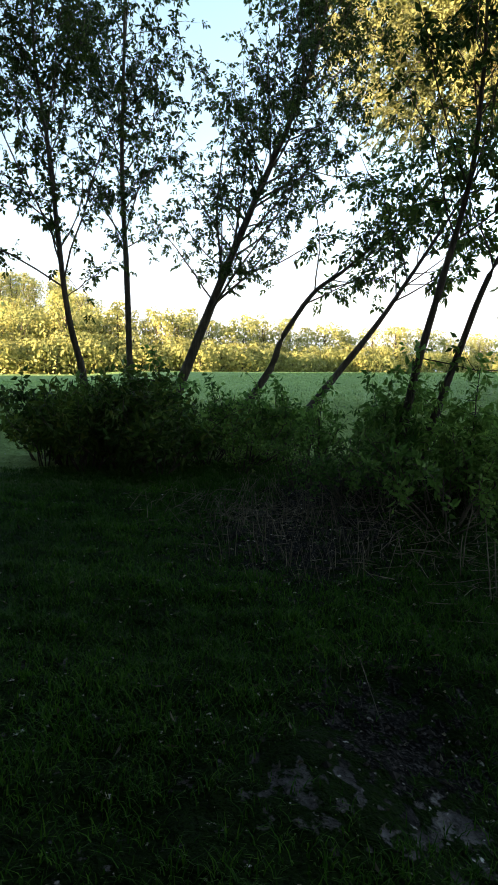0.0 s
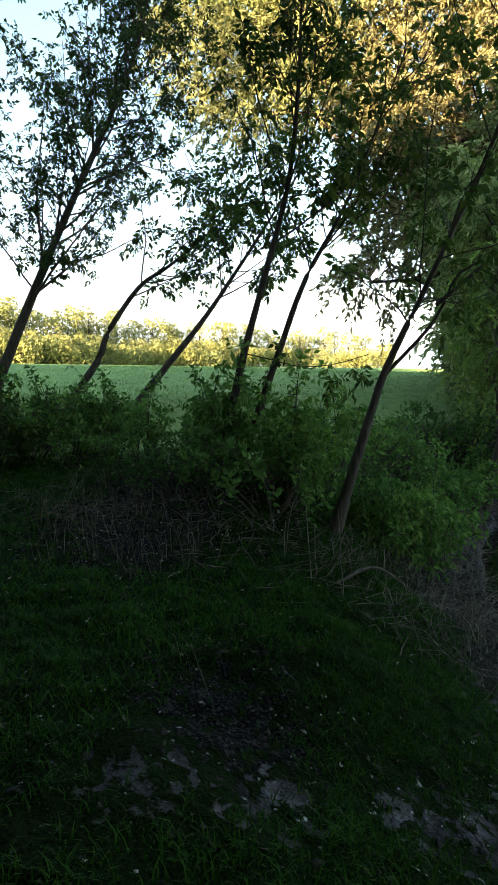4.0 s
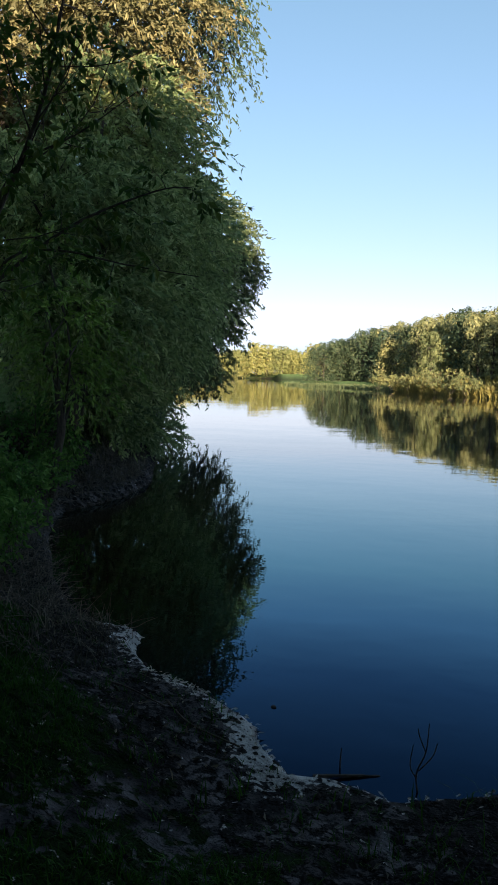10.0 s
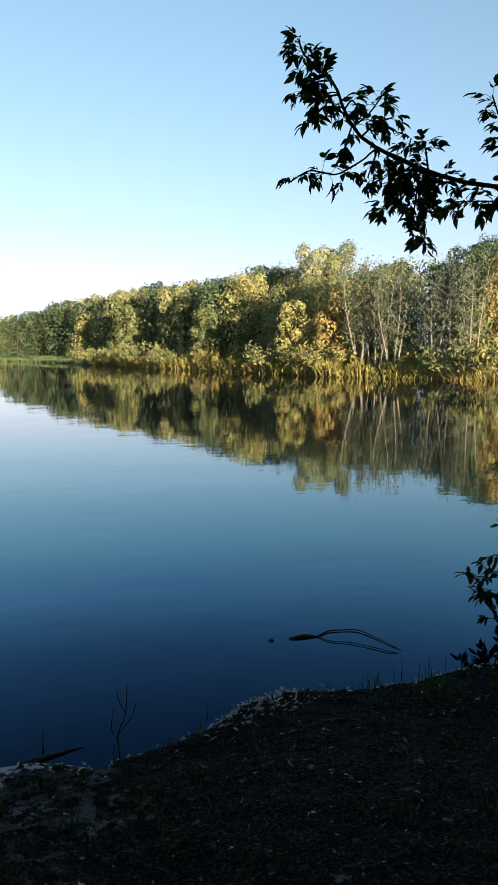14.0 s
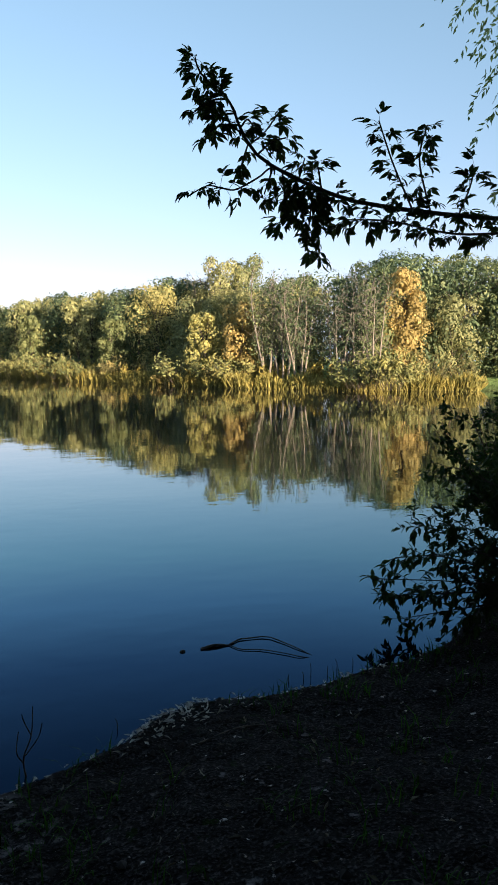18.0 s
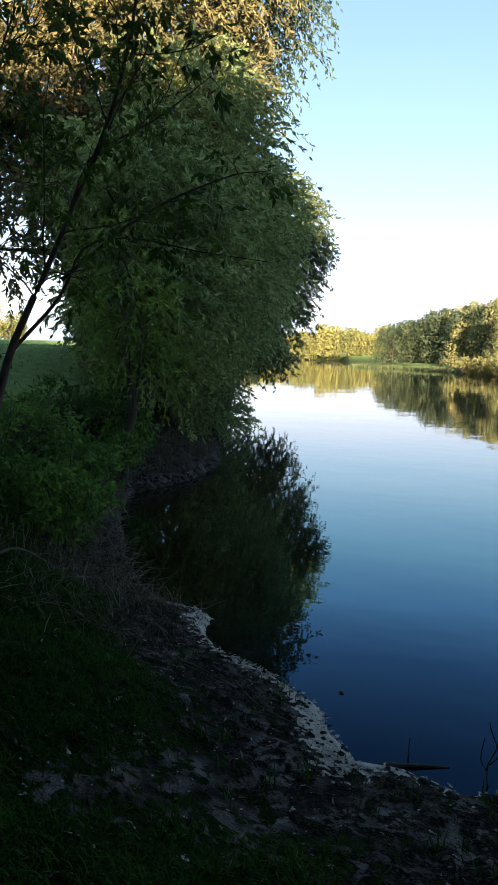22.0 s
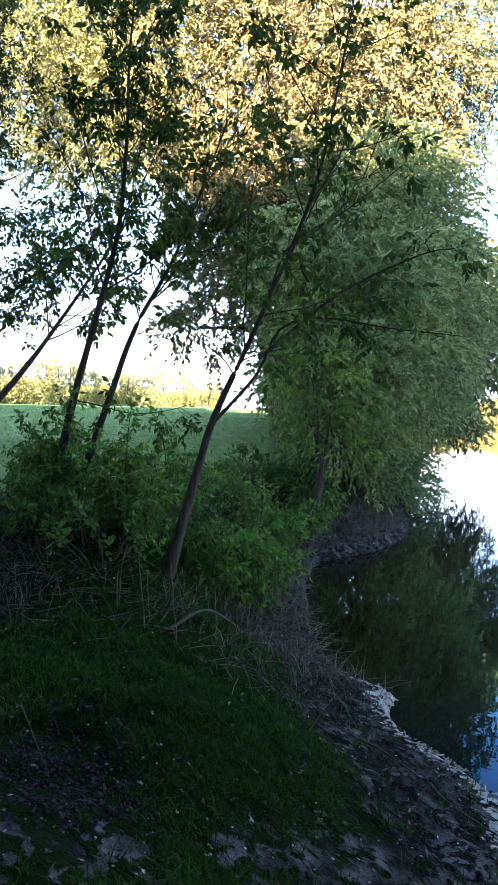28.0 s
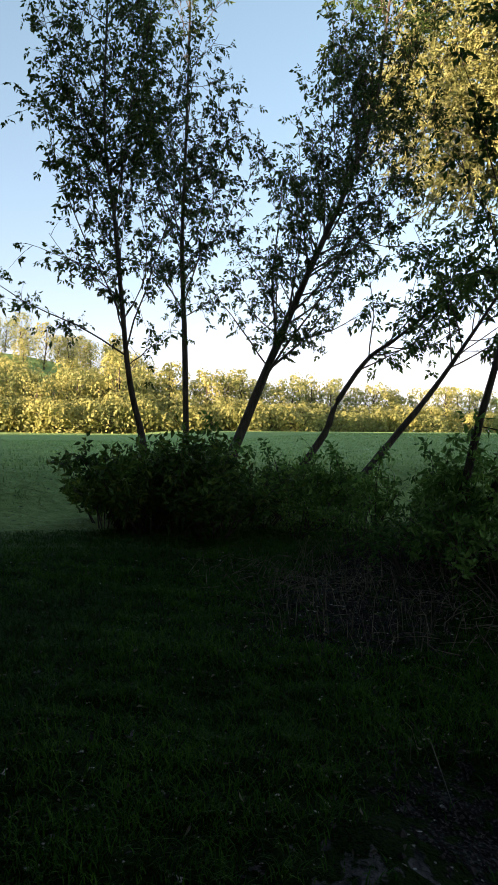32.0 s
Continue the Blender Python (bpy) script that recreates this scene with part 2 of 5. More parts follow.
def water_material():
    m, nodes, links = material("river_water")
    geo = nodes.new("ShaderNodeNewGeometry")
    b, gloss = nodes.new("ShaderNodeBsdfDiffuse"), nodes.new("ShaderNodeBsdfGlossy")
    gloss.inputs["Roughness"].default_value = 0.015
    # brown round the bay stands in for the willow's dark reflection, clear blue beyond
    away = nodes.new("ShaderNodeVectorMath")
    away.operation = "DISTANCE"
    away.inputs[1].default_value = (-3.9, 7.2, 0)
    links.new(geo.outputs["Position"], away.inputs[0])
    reach = nodes.new("ShaderNodeMath")
    reach.operation = "MULTIPLY"
    reach.inputs[1].default_value = 0.1
    links.new(away.outputs["Value"], reach.inputs[0])
    links.new(ramp(nodes, links, reach.outputs[0], [(0.3, (0.016, 0.009, 0.003)), (0.55, (0.001, 0.0045, 0.012))]), b.inputs["Color"])
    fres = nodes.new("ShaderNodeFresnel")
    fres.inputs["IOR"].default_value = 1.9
    # Reflections are tinted and dimmed by view angle in this gloss colour.
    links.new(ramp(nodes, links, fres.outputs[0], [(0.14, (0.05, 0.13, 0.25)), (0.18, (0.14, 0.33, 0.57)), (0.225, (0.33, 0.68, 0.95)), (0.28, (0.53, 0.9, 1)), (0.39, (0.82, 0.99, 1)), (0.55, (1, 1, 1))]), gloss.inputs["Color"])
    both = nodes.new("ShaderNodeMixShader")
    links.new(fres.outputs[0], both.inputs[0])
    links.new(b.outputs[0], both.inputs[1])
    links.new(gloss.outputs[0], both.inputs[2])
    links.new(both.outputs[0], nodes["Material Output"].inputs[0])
    mp = nodes.new("ShaderNodeMapping")
    mp.inputs["Scale"].default_value = (1.0, 1.6, 1)
    links.new(geo.outputs["Position"], mp.inputs[0])
    a, c = noise_of(nodes, links, 2.2, 3, mp.outputs[0]), noise_of(nodes, links, 0.25, 2, mp.outputs[0])
    bp = nodes.new("ShaderNodeBump")
    bp.inputs["Strength"].default_value, bp.inputs["Distance"].default_value = 0.25, 0.006
    links.new(a, bp.inputs["Height"])
    bp2 = nodes.new("ShaderNodeBump")
    bp2.inputs["Strength"].default_value, bp2.inputs["Distance"].default_value = 0.25, 0.03
    links.new(c, bp2.inputs["Height"])
    links.new(bp.outputs[0], bp2.inputs["Normal"])
    for socket in (gloss.inputs["Normal"], fres.inputs["Normal"]):
        links.new(bp2.outputs[0], socket)
    return m


GROUND, WATER = ground_material(), water_material()


# ---- mesh tools ----
class Geo:
    """Gathers vertices and faces, and links them as one mesh object."""

    def __init__(self):
        self.v, self.f, self.n = [], [], 0

    def add(self, verts, faces):
        verts = np.asarray(verts, float).reshape(-1, 3)
        self.v.append(verts)
        self.f.append(np.asarray(faces, int) + self.n)
        self.n += len(verts)

    def data(self, name, mat, smooth=False):
        me = bpy.data.meshes.new(name)
        v = np.concatenate(self.v)
        sizes = np.concatenate([np.full(len(f), f.shape[1]) for f in self.f])
        loops = np.concatenate([f.ravel() for f in self.f])
        me.vertices.add(len(v))
        me.vertices.foreach_set("co", v.ravel())
        me.loops.add(len(loops))
        me.loops.foreach_set("vertex_index", loops.astype(np.int32))
        me.polygons.add(len(sizes))
        me.polygons.foreach_set("loop_start", np.concatenate([[0], np.cumsum(sizes)[:-1]]).astype(np.int32))
        me.polygons.foreach_set("use_smooth", np.full(len(sizes), smooth))
        me.update(calc_edges=True)
        me.validate()
        me.materials.append(mat)
        return me


def part(name, geo, mat, parent=None, label="", smooth=False, kind=""):
    ob = new(name, geo.data(name, mat, smooth))
    ob.parent = parent
    return tagged(ob, label, kind=kind)


def unit(a):
    return a / np.maximum(np.linalg.norm(a, axis=-1, keepdims=True), 1e-9)


def spline(ctrl, n):
    """A smooth line of n points through the control points."""
    c = np.asarray(ctrl, float)
    c = np.vstack([2 * c[0] - c[1], c, 2 * c[-1] - c[-2]])
    out = []
    for u in np.linspace(0, len(c) - 3 - 1e-6, n):
        i, t = int(u), u - int(u)
        a, b, d, e = c[i:i + 4]
        out.append(0.5 * (2 * b + (d - a) * t + (2 * a - 5 * b + 4 * d - e) * t * t + (3 * b - a - 3 * d + e) * t ** 3))
    return np.array(out)


def tube(geo, pts, r0, r1, sides=6, rough=0.0, rng=None):
    pts = np.asarray(pts, float)
    n = len(pts)
    tan = unit(np.gradient(pts, axis=0))
    ref = np.where(np.abs(tan[:, 2:]) > 0.9, [[1.0, 0, 0]], [[0, 0, 1.0]])
    a = unit(np.cross(tan, ref))
    b = np.cross(tan, a)
    r = np.linspace(r0, r1, n)[:, None] if np.isscalar(r0) else np.asarray(r0)[:, None]
    ang = np.linspace(0, 2 * np.pi, sides, endpoint=False)
    rr = r[:, :, None]
    if rough:
        rr = rr * (1 + rough * rng.normal(size=(n, sides, 1)))
    ring = pts[:, None] + (a[:, None] * np.cos(ang)[None, :, None] + b[:, None] * np.sin(ang)[None, :, None]) * rr
    i, j = np.meshgrid(np.arange(n - 1), np.arange(sides), indexing="ij")
    k = (j + 1) % sides
    quads = np.stack([i * sides + j, i * sides + k, (i + 1) * sides + k, (i + 1) * sides + j], -1).reshape(-1, 4)
    geo.add(ring, quads)


def blades(geo, p, d, length, width, rng, fold=0.25, face=None):
    """Leaves with a midrib: a folded rhomb from p along d."""
    n = len(p)
    if not n:
        return
    d = unit(d)
    s = unit(np.cross(d, rng.normal(size=(n, 3)) if face is None else face + 0.45 * rng.normal(size=(n, 3))))
    up = np.cross(s, d)
    length, width = np.broadcast_to(length, n)[:, None], np.broadcast_to(width, n)[:, None]
    mid = p + d * length * 0.42 + up * width * fold
    v = np.stack([p, mid + s * width * 0.5, p + d * length - up * width * fold * 0.6, mid - s * width * 0.5], 1)
    i = np.arange(n)[:, None] * 4
    geo.add(v, np.concatenate([i + [0, 2, 1], i + [0, 3, 2]]))


def limb(rng, p, d, length, n=6, wander=0.12, pull=(0, 0, 0.04)):
    p, d = np.array(p, float), unit(np.array(d, float))
    out = [p.copy()]
    for _ in range(n - 1):
        d = unit(d + rng.normal(size=3) * wander + np.array(pull))
        p = p + d * length / (n - 1)
        out.append(p.copy())
    return np.array(out)


def along(line, f):
    u = f * (len(line) - 1)
    i = min(int(u), len(line) - 2)
    return line[i] + (line[i + 1] - line[i]) * (u - i), unit(line[i + 1] - line[i])


def at_bearing(bearing, reach, z=0.0):
    return np.array([-math.sin(radians(bearing)) * reach, math.cos(radians(bearing)) * reach, z])


# ---- the lie of the land ----
NEAR_SHORE = [(-135, 245), (-75, 140), (-38, 70), (-16.2, 30.3), (-9.3, 16.9), (-5.9, 10.5), (-5.6, 9.1), (-5.75, 7.7), (-5.1, 6.6), (-3.95, 5.2), (-3.2, 4.5), (-2.96, 4.3), (-2.48, 4.32), (-2.38, 4.03), (-2.05, 3.75), (-1.59, 3.61), (-1.25, 3.43), (-1.16, 3.26), (-0.91, 3.04), (-0.71, 3.08), (-0.41, 3.03), (-0.12, 3.19)]
NEAR_SHORE_EAST = [(0.1, 3.33), (0.26, 3.53), (0.55, 3.69), (0.95, 3.68), (1.3, 3.75), (1.6, 3.87), (2.0, 3.97), (2.4, 4.2), (3.2, 5.0), (4.5, 6.8), (6.5, 9.0), (10, 11.5), (20, 15), (60, 20), (400, 30)]
FAR_SHORE = [(400, 44), (60, 37), (34, 39), (24, 41), (16, 43.5), (9.5, 48), (4.5, 56), (-4, 68), (-13, 84), (-23, 98), (-36, 112), (-38, 115), (-34, 122), (-12, 150), (-30, 200), (-70, 212), (-105, 226)]
WATER_EDGE = np.array(NEAR_SHORE + NEAR_SHORE_EAST + FAR_SHORE, float)


def shore_distance(x, y):
    """Metres from the water's edge: positive on land, negative over the water."""
    p = np.stack([x, y], -1).reshape(-1, 2)
    a, b = WATER_EDGE, np.roll(WATER_EDGE, -1, axis=0)
    best, inside = np.full(len(p), 1e9), np.zeros(len(p), bool)
    for (x0, y0), (x1, y1) in zip(a, b):
        e = np.array([x1 - x0, y1 - y0])
        w = p - (x0, y0)
        t = np.clip((w @ e) / (e @ e), 0, 1)[:, None]
        best = np.minimum(best, np.linalg.norm(w - t * e, axis=1))
        cross = (y0 > p[:, 1]) != (y1 > p[:, 1])
        if y1 != y0:
            inside ^= cross & (p[:, 0] < (x1 - x0) * (p[:, 1] - y0) / (y1 - y0) + x0)
    return np.where(inside, -best, best).reshape(np.shape(x))


def smooth(a, lo, hi):
    t = np.clip((a - lo) / (hi - lo), 0, 1)
    return t * t * (3 - 2 * t)


def waves(x, y, k, seed):
    r = np.random.RandomState(seed)
    out = 0
    for _ in range(6):
        a, ph = r.uniform(0, 2 * np.pi, 2)
        kk = k * r.uniform(0.6, 1.7)
        out = out + np.sin((x * np.cos(a) + y * np.sin(a)) * kk + ph)
    return out / 6


def land(x, y, d=None):
    x, y = np.asarray(x, float), np.asarray(y, float)
    d = shore_distance(x, y) if d is None else d
    r = np.hypot(x, y)
    top = 0.55 + 0.075 * np.clip(-x, -0.5, 8.0) + 0.5 * smooth(-x, 8.2, 10.5)
    top = top + 0.28 * np.exp(-(((x + 4.6) / 1.3) ** 2 + ((y - 3.3) / 0.9) ** 2)) + 0.45 * smooth(y, 6, 14) * smooth(-x, 3, 7) * smooth(160 - y, 0, 60)
    top = top + np.clip(r - 12, 0, 200) * 0.0155 * smooth(-x - 0.45 * y, 0, 25)
    hill = 20 * np.exp(-(((x + 178) / 42) ** 2 + ((y + 20) / 48) ** 2))
    far = smooth(y, 30, 42) * (x > -45)
    top = np.where(far > 0, 0.7 + 0.02 * np.clip(d, 0, 40), top)
    width = np.where(far > 0, 4.0, 1.9 + 1.0 * smooth(x, -3.4, -0.8))
    z = top * (0.12 * smooth(d, 0.0, 0.1) + 0.88 * smooth(d, -0.05, width)) + hill
    z = z + (0.05 * waves(x, y, 2.2, 3) + 0.025 * waves(x, y, 7.0, 4)) * smooth(d, 0.1, 1.0) * smooth(60 - r, 0, 50)
    z = z + (0.026 * waves(x, y, 15.0, 5) + 0.012 * waves(x, y, 38.0, 6)) * smooth(d, 0.02, 0.3) * smooth(9 - r, 0, 3) - 0.08 * np.exp(-(((x + 2.22) / 0.42) ** 2 + ((y - 1.36) / 0.32) ** 2))
    under = -0.03 - 1.6 * smooth(-d, 0, 5)
    return np.where(d > 0, z, under)


def ground():
    rad = np.concatenate([np.linspace(0.15, 2.4, 22), np.linspace(2.46, 6.4, 72), np.linspace(6.5, 12, 34), np.geomspace(12.4, 3000, 52)])
    ang = np.concatenate([np.linspace(radians(45), radians(190), 520, endpoint=False), np.linspace(radians(190), radians(405), 90, endpoint=False)])
    turns, rings = len(ang), len(rad)
    R, A = np.meshgrid(rad, ang, indexing="ij")
    x, y = (R * np.cos(A)).ravel(), (R * np.sin(A)).ravel()
    x, y = np.append(x, 0), np.append(y, 0)
    d = shore_distance(x, y)
    z = land(x, y, d)
    i, j = np.meshgrid(np.arange(rings - 1), np.arange(turns), indexing="ij")
    k = (j + 1) % turns
    quads = np.stack([i * turns + j, (i + 1) * turns + j, (i + 1) * turns + k, i * turns + k], -1).reshape(-1, 4)
    c = np.arange(turns)
    g = Geo()
    g.add(np.stack([x, y, z], -1), quads)
    g.f.append(np.stack([np.full(turns, rings * turns), c, (c + 1) % turns], -1))
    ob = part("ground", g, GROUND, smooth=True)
    tagged(ob, "dark grassy river bank with bare soil, sand and meadow", "ground", kind="structure")
    near = smooth(12 - np.hypot(x, y), 0, 5)
    covers = {
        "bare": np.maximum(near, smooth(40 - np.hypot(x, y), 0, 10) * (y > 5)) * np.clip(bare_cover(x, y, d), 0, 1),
        "sand": np.maximum(near, smooth(16 - np.hypot(x, y), 0, 3) * (y > 5)) * np.clip(sand_cover(x, y, d), 0, 1),
        "rim": near * (1 - smooth(d, 0.03, 0.15 + 0.11 * (1 - smooth(x, -1.1, -0.6)) + 0.2 * np.exp(-((x + 1.0) / 0.28) ** 2) + 0.08 * waves(x, y, 4.0, 8))) * smooth(d, -0.02, 0.0) * smooth(x, -3.2, -2.7) * (1 - smooth(x, 1.4, 1.9)) * (0.9 + 0.5 * waves(x, y, 3.0, 18)),
        "bed": 1 - smooth(d, -0.05, 0.0),
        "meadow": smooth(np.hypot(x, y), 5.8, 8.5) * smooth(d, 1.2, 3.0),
    }
    for name, values in covers.items():
        a = ob.data.attributes.new(name, "FLOAT", "POINT")
        a.data.foreach_set("value", values.astype(np.float32))
    return ob


# bare sandy patches in the turf: plan centre and reach
SAND_SPOTS = [(-1.8, 1.27, 0.2, 0.2), (-2.02, 0.86, 0.2, 0.17), (-1.56, 2.0, 0.17, 0.26), (-1.42, 2.45, 0.2, 0.3), (-1.66, 1.72, 0.13, 0.12), (-1.1, 2.2, 0.25, 0.3)]


def sand_cover(x, y, d):
    spot = sum(np.exp(-(((x - a) / u) ** 2 + ((y - b) / v) ** 2)) for a, b, u, v in SAND_SPOTS)
    beach = (1 - smooth(d, 0.35, 1.3)) * smooth(x, -3.2, -2.2) * (1 - smooth(x, -0.6, 0.3))
    bay = (1 - smooth(d, 0.5, 1.2)) * smooth(y, 5.0, 6.0) * smooth(-x, 3, 4)
    return np.maximum(np.maximum(0.64 * spot, 0.52 * beach), 0.55 * bay)


def bare_cover(x, y, d):
    strip = 1 - smooth(d, 0.5, 1.05)
    along_strip, off_strip = 0.83 * x - 0.55 * y, 0.55 * x + 0.83 * y
    wood = np.exp(-((off_strip + 0.9) / 0.75) ** 2) * smooth(-along_strip, 3.2, 4.6) * smooth(8.6 + along_strip, 0, 1.5)
    hollow = np.exp(-(((x + 2.22) / 0.45) ** 2 + ((y - 1.36) / 0.34) ** 2))
    east = smooth(x, -1.2, -0.2)
    return np.maximum(np.maximum(strip, np.maximum(wood * 0.8, 0.8 * hollow)), east)


ground()

wg = Geo()
s = np.concatenate([-np.geomspace(2000, 5, 14), [0], np.geomspace(5, 2000, 14)])
X, Y = np.meshgrid(s, s, indexing="ij")
ii, jj = np.meshgrid(np.arange(28), np.arange(28), indexing="ij")
wg.add(np.stack([X, Y, 0 * X], -1), np.stack([ii * 29 + jj, (ii + 1) * 29 + jj, (ii + 1) * 29 + jj + 1, ii * 29 + jj + 1], -1).reshape(-1, 4))
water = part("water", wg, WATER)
tagged(water, "still dark river water mirroring sky and trees", "water", kind="structure")


# ---- trees ----
def thing(name, place, label, category, group=""):
    e = new(name)
    e.location = place
    e.empty_display_size = 0.2
    return tagged(e, label, category, group)


def compound(geo, nodes, ways, leaf, rng, pairs=2):
    """Ash-leaved maple foliage: a hanging stalk with paired leaflets and one at the tip."""
    n = len(nodes)
    for _ in range(2):
        d = unit(ways * 0.7 + rng.normal(size=(n, 3)) * 0.7 + np.array([0, 0, -0.45]))
        s = unit(np.cross(d, rng.normal(size=(n, 3))))
        size = leaf * rng.uniform(0.7, 1.3, n)
        stalk = size[:, None]
        for k in range(pairs):
            p = nodes + d * stalk * (0.5 + 0.55 * k)
            for sign in (1, -1):
                way = d * 0.55 + s * sign + np.array([0, 0, -0.55]) + rng.normal(size=(n, 3)) * 0.2
                keep = rng.uniform(size=n) < 0.9
                blades(geo, p[keep], way[keep], size[keep] * (1.0 - 0.12 * k), size[keep] * 0.5, rng)
        blades(geo, nodes + d * stalk * (0.5 + 0.55 * (pairs - 0.5)), d + np.array([0, 0, -0.5]), size * 1.1, size * 0.55, rng)


def young_tree(ctrl, r, seed, label, start=0.3, branches=34, reach=1.5, leaf=0.074, group="young trees on the bank", extra=(), dens=1.0, leaves=LEAF_MAPLE, thick=0.4, rise=0.6):
    """A slim maple: a trunk through ctrl, rising limbs, and compound leaves of five leaflets."""
    rng = np.random.RandomState(seed)
    base = np.array(ctrl[0], float)
    trunk = spline(np.array(ctrl, float) - base, 30)
    wood, crown = Geo(), Geo()
    low = trunk[0] - (trunk[1] - trunk[0]) * 1.5
    line = np.vstack([low, trunk])
    radii = r * (1.12 - 0.95 * np.linspace(0, 1, len(line)) ** 0.75)
    radii[:3] *= (1.45, 1.25, 1.08)
    tube(wood, line, radii, None, 9, 0.05, rng)
    e = thing("young_tree", base, label, "tree", group)
    part("trunk", wood, BARK, e, smooth=True)
    nodes, ways = [], []
    mains = []
    for c in extra:
        mains.append((spline(np.array(c, float) - base, 16), r * thick, 0.25))
    turn = rng.uniform(0, 6.28)
    for k in range(branches):
        f = start + (1 - start) * ((k + rng.uniform(0, 0.9)) / branches) ** 0.9
        p, t = along(trunk, min(f, 0.995))
        a = turn + k * 2.4 + rng.uniform(-0.4, 0.4)
        side = unit(np.cross(t, [math.cos(a), math.sin(a), 0.3]))
        length = reach * (1.1 - 0.6 * (f - start) / (1 - start)) * rng.uniform(0.55, 1.15)
        steep = rng.uniform() < rise
        d = t * (rng.uniform(0.9, 1.7) if steep else rng.uniform(0.3, 0.7)) + side
        line = limb(rng, p, d, length * (1.3 if steep else 0.8), 8, 0.1, (0, 0, 0.1 if steep else 0.03))
        mains.append((line, r * (0.3 if steep else 0.2) * (1.15 - f), 0.18))
    for line, rad, first in mains:
        limbs = Geo()
        tube(limbs, line, max(rad, 0.006), 0.003, 5)
        total = np.linalg.norm(np.diff(line, axis=0), axis=1).sum()
        for _ in range(max(3, int(total * 7.5 * dens))):
            p, t = along(line, rng.uniform(first, 1))
            sub = limb(rng, p, t * 0.6 + rng.normal(size=3) * 0.6, rng.uniform(0.1, 0.4) * (0.6 + 0.4 * reach / 1.5), 4, 0.15, (0, 0, -0.02))
            tube(limbs, sub, 0.004, 0.0015, 3)
            for g in (0.5, 0.98):
                q, u = along(sub, g)
                nodes.append(q)
                ways.append(u)
        part("limb", limbs, BARK, e, smooth=True)
    nodes, ways = np.array(nodes), np.array(ways)
    compound(crown, nodes, ways, leaf, rng)
    part("crown", crown, leaves, e)
    return e


def lobed_tree(name, base, lobes, trunk_r, seed, label, leaf_mat, twigs=60, leaf=0.13, per=15, droop=0.5, fork=0.35, bark=BARK, group=""):
    """A large tree: trunk, limbs to each lobe of the crown, hanging twigs with narrow leaves."""
    rng = np.random.RandomState(seed)
    base = np.array(base, float)
    wood, crown = Geo(), Geo()
    e = thing(name, base, label, "tree", group)
    local = [(np.array(c, float) - base, r) for c, r in lobes]
    centre = np.mean([c for c, _ in local], axis=0)
    top = np.array([centre[0] * 0.25, centre[1] * 0.25, max(c[2] for c, _ in local) * fork])
    trunk = spline([(0, 0, -0.3), (0.05, 0, 0.4), top * 0.55 + (0.1, 0.05, 0), top], 12)
    tube(wood, trunk, np.linspace(1.3, 0.75, 12) * trunk_r, None, 12, 0.07, rng)
    for c, r in local:
        f = rng.uniform(0.55, 1)
        p, t = along(trunk, min(f, 0.99))
        bend = (p + c) / 2 + np.array([0, 0, 0.12 * np.linalg.norm(c - p)]) + rng.normal(size=3) * 0.2
        line = spline([p, bend, c], 9)
        fine = Geo()
        tube(fine, line, trunk_r * rng.uniform(0.25, 0.4), min(0.02, trunk_r * 0.2), 6)
        n = max(6, int(twigs * r * r))
        d = unit(rng.normal(size=(n, 3)) + (0, 0, 0.25))
        at = c + d * r * rng.uniform(0.25, 1.0, (n, 1)) ** 0.6 * (1, 1, 0.85)
        reach = rng.uniform(0.45, 1.0, n) * min(1.0, 0.3 + r * 0.5)
        steps = np.linspace(0, 1, 5)
        way = unit(d * (1, 1, 0.5) + rng.normal(size=(n, 3)) * 0.35)
        lines = at[:, None] + way[:, None] * (reach[:, None] * steps)[..., None] + np.array([0, 0, -1.0]) * (droop * reach[:, None] * steps ** 2)[..., None]
        for q in lines[:: max(1, n // (14 if r > 0.75 else 5))]:
            tube(fine, np.vstack([c, q]), 0.009 if r > 0.75 else 0.004, 0.003, 3)
        u = rng.uniform(0.05, 1, (n, per))
        seg = np.minimum((u * 4).astype(int), 3)
        rows = np.arange(n)[:, None]
        a, b = lines[rows, seg], lines[rows, seg + 1]
        pts = (a + (b - a) * (u * 4 - seg)[..., None]).reshape(-1, 3)
        dirs = unit((b - a).reshape(-1, 3) + 0) + rng.normal(size=pts.shape) * 0.6 + np.array([0, 0, -0.3 * droop])
        blades(crown, pts, dirs, leaf * rng.uniform(0.7, 1.25, len(pts)), leaf * 0.36, rng)
        part("limb", fine, bark, e, smooth=True)
    part("trunk", wood, bark, e, smooth=True)
    part("crown", crown, leaf_mat, e)
    return e


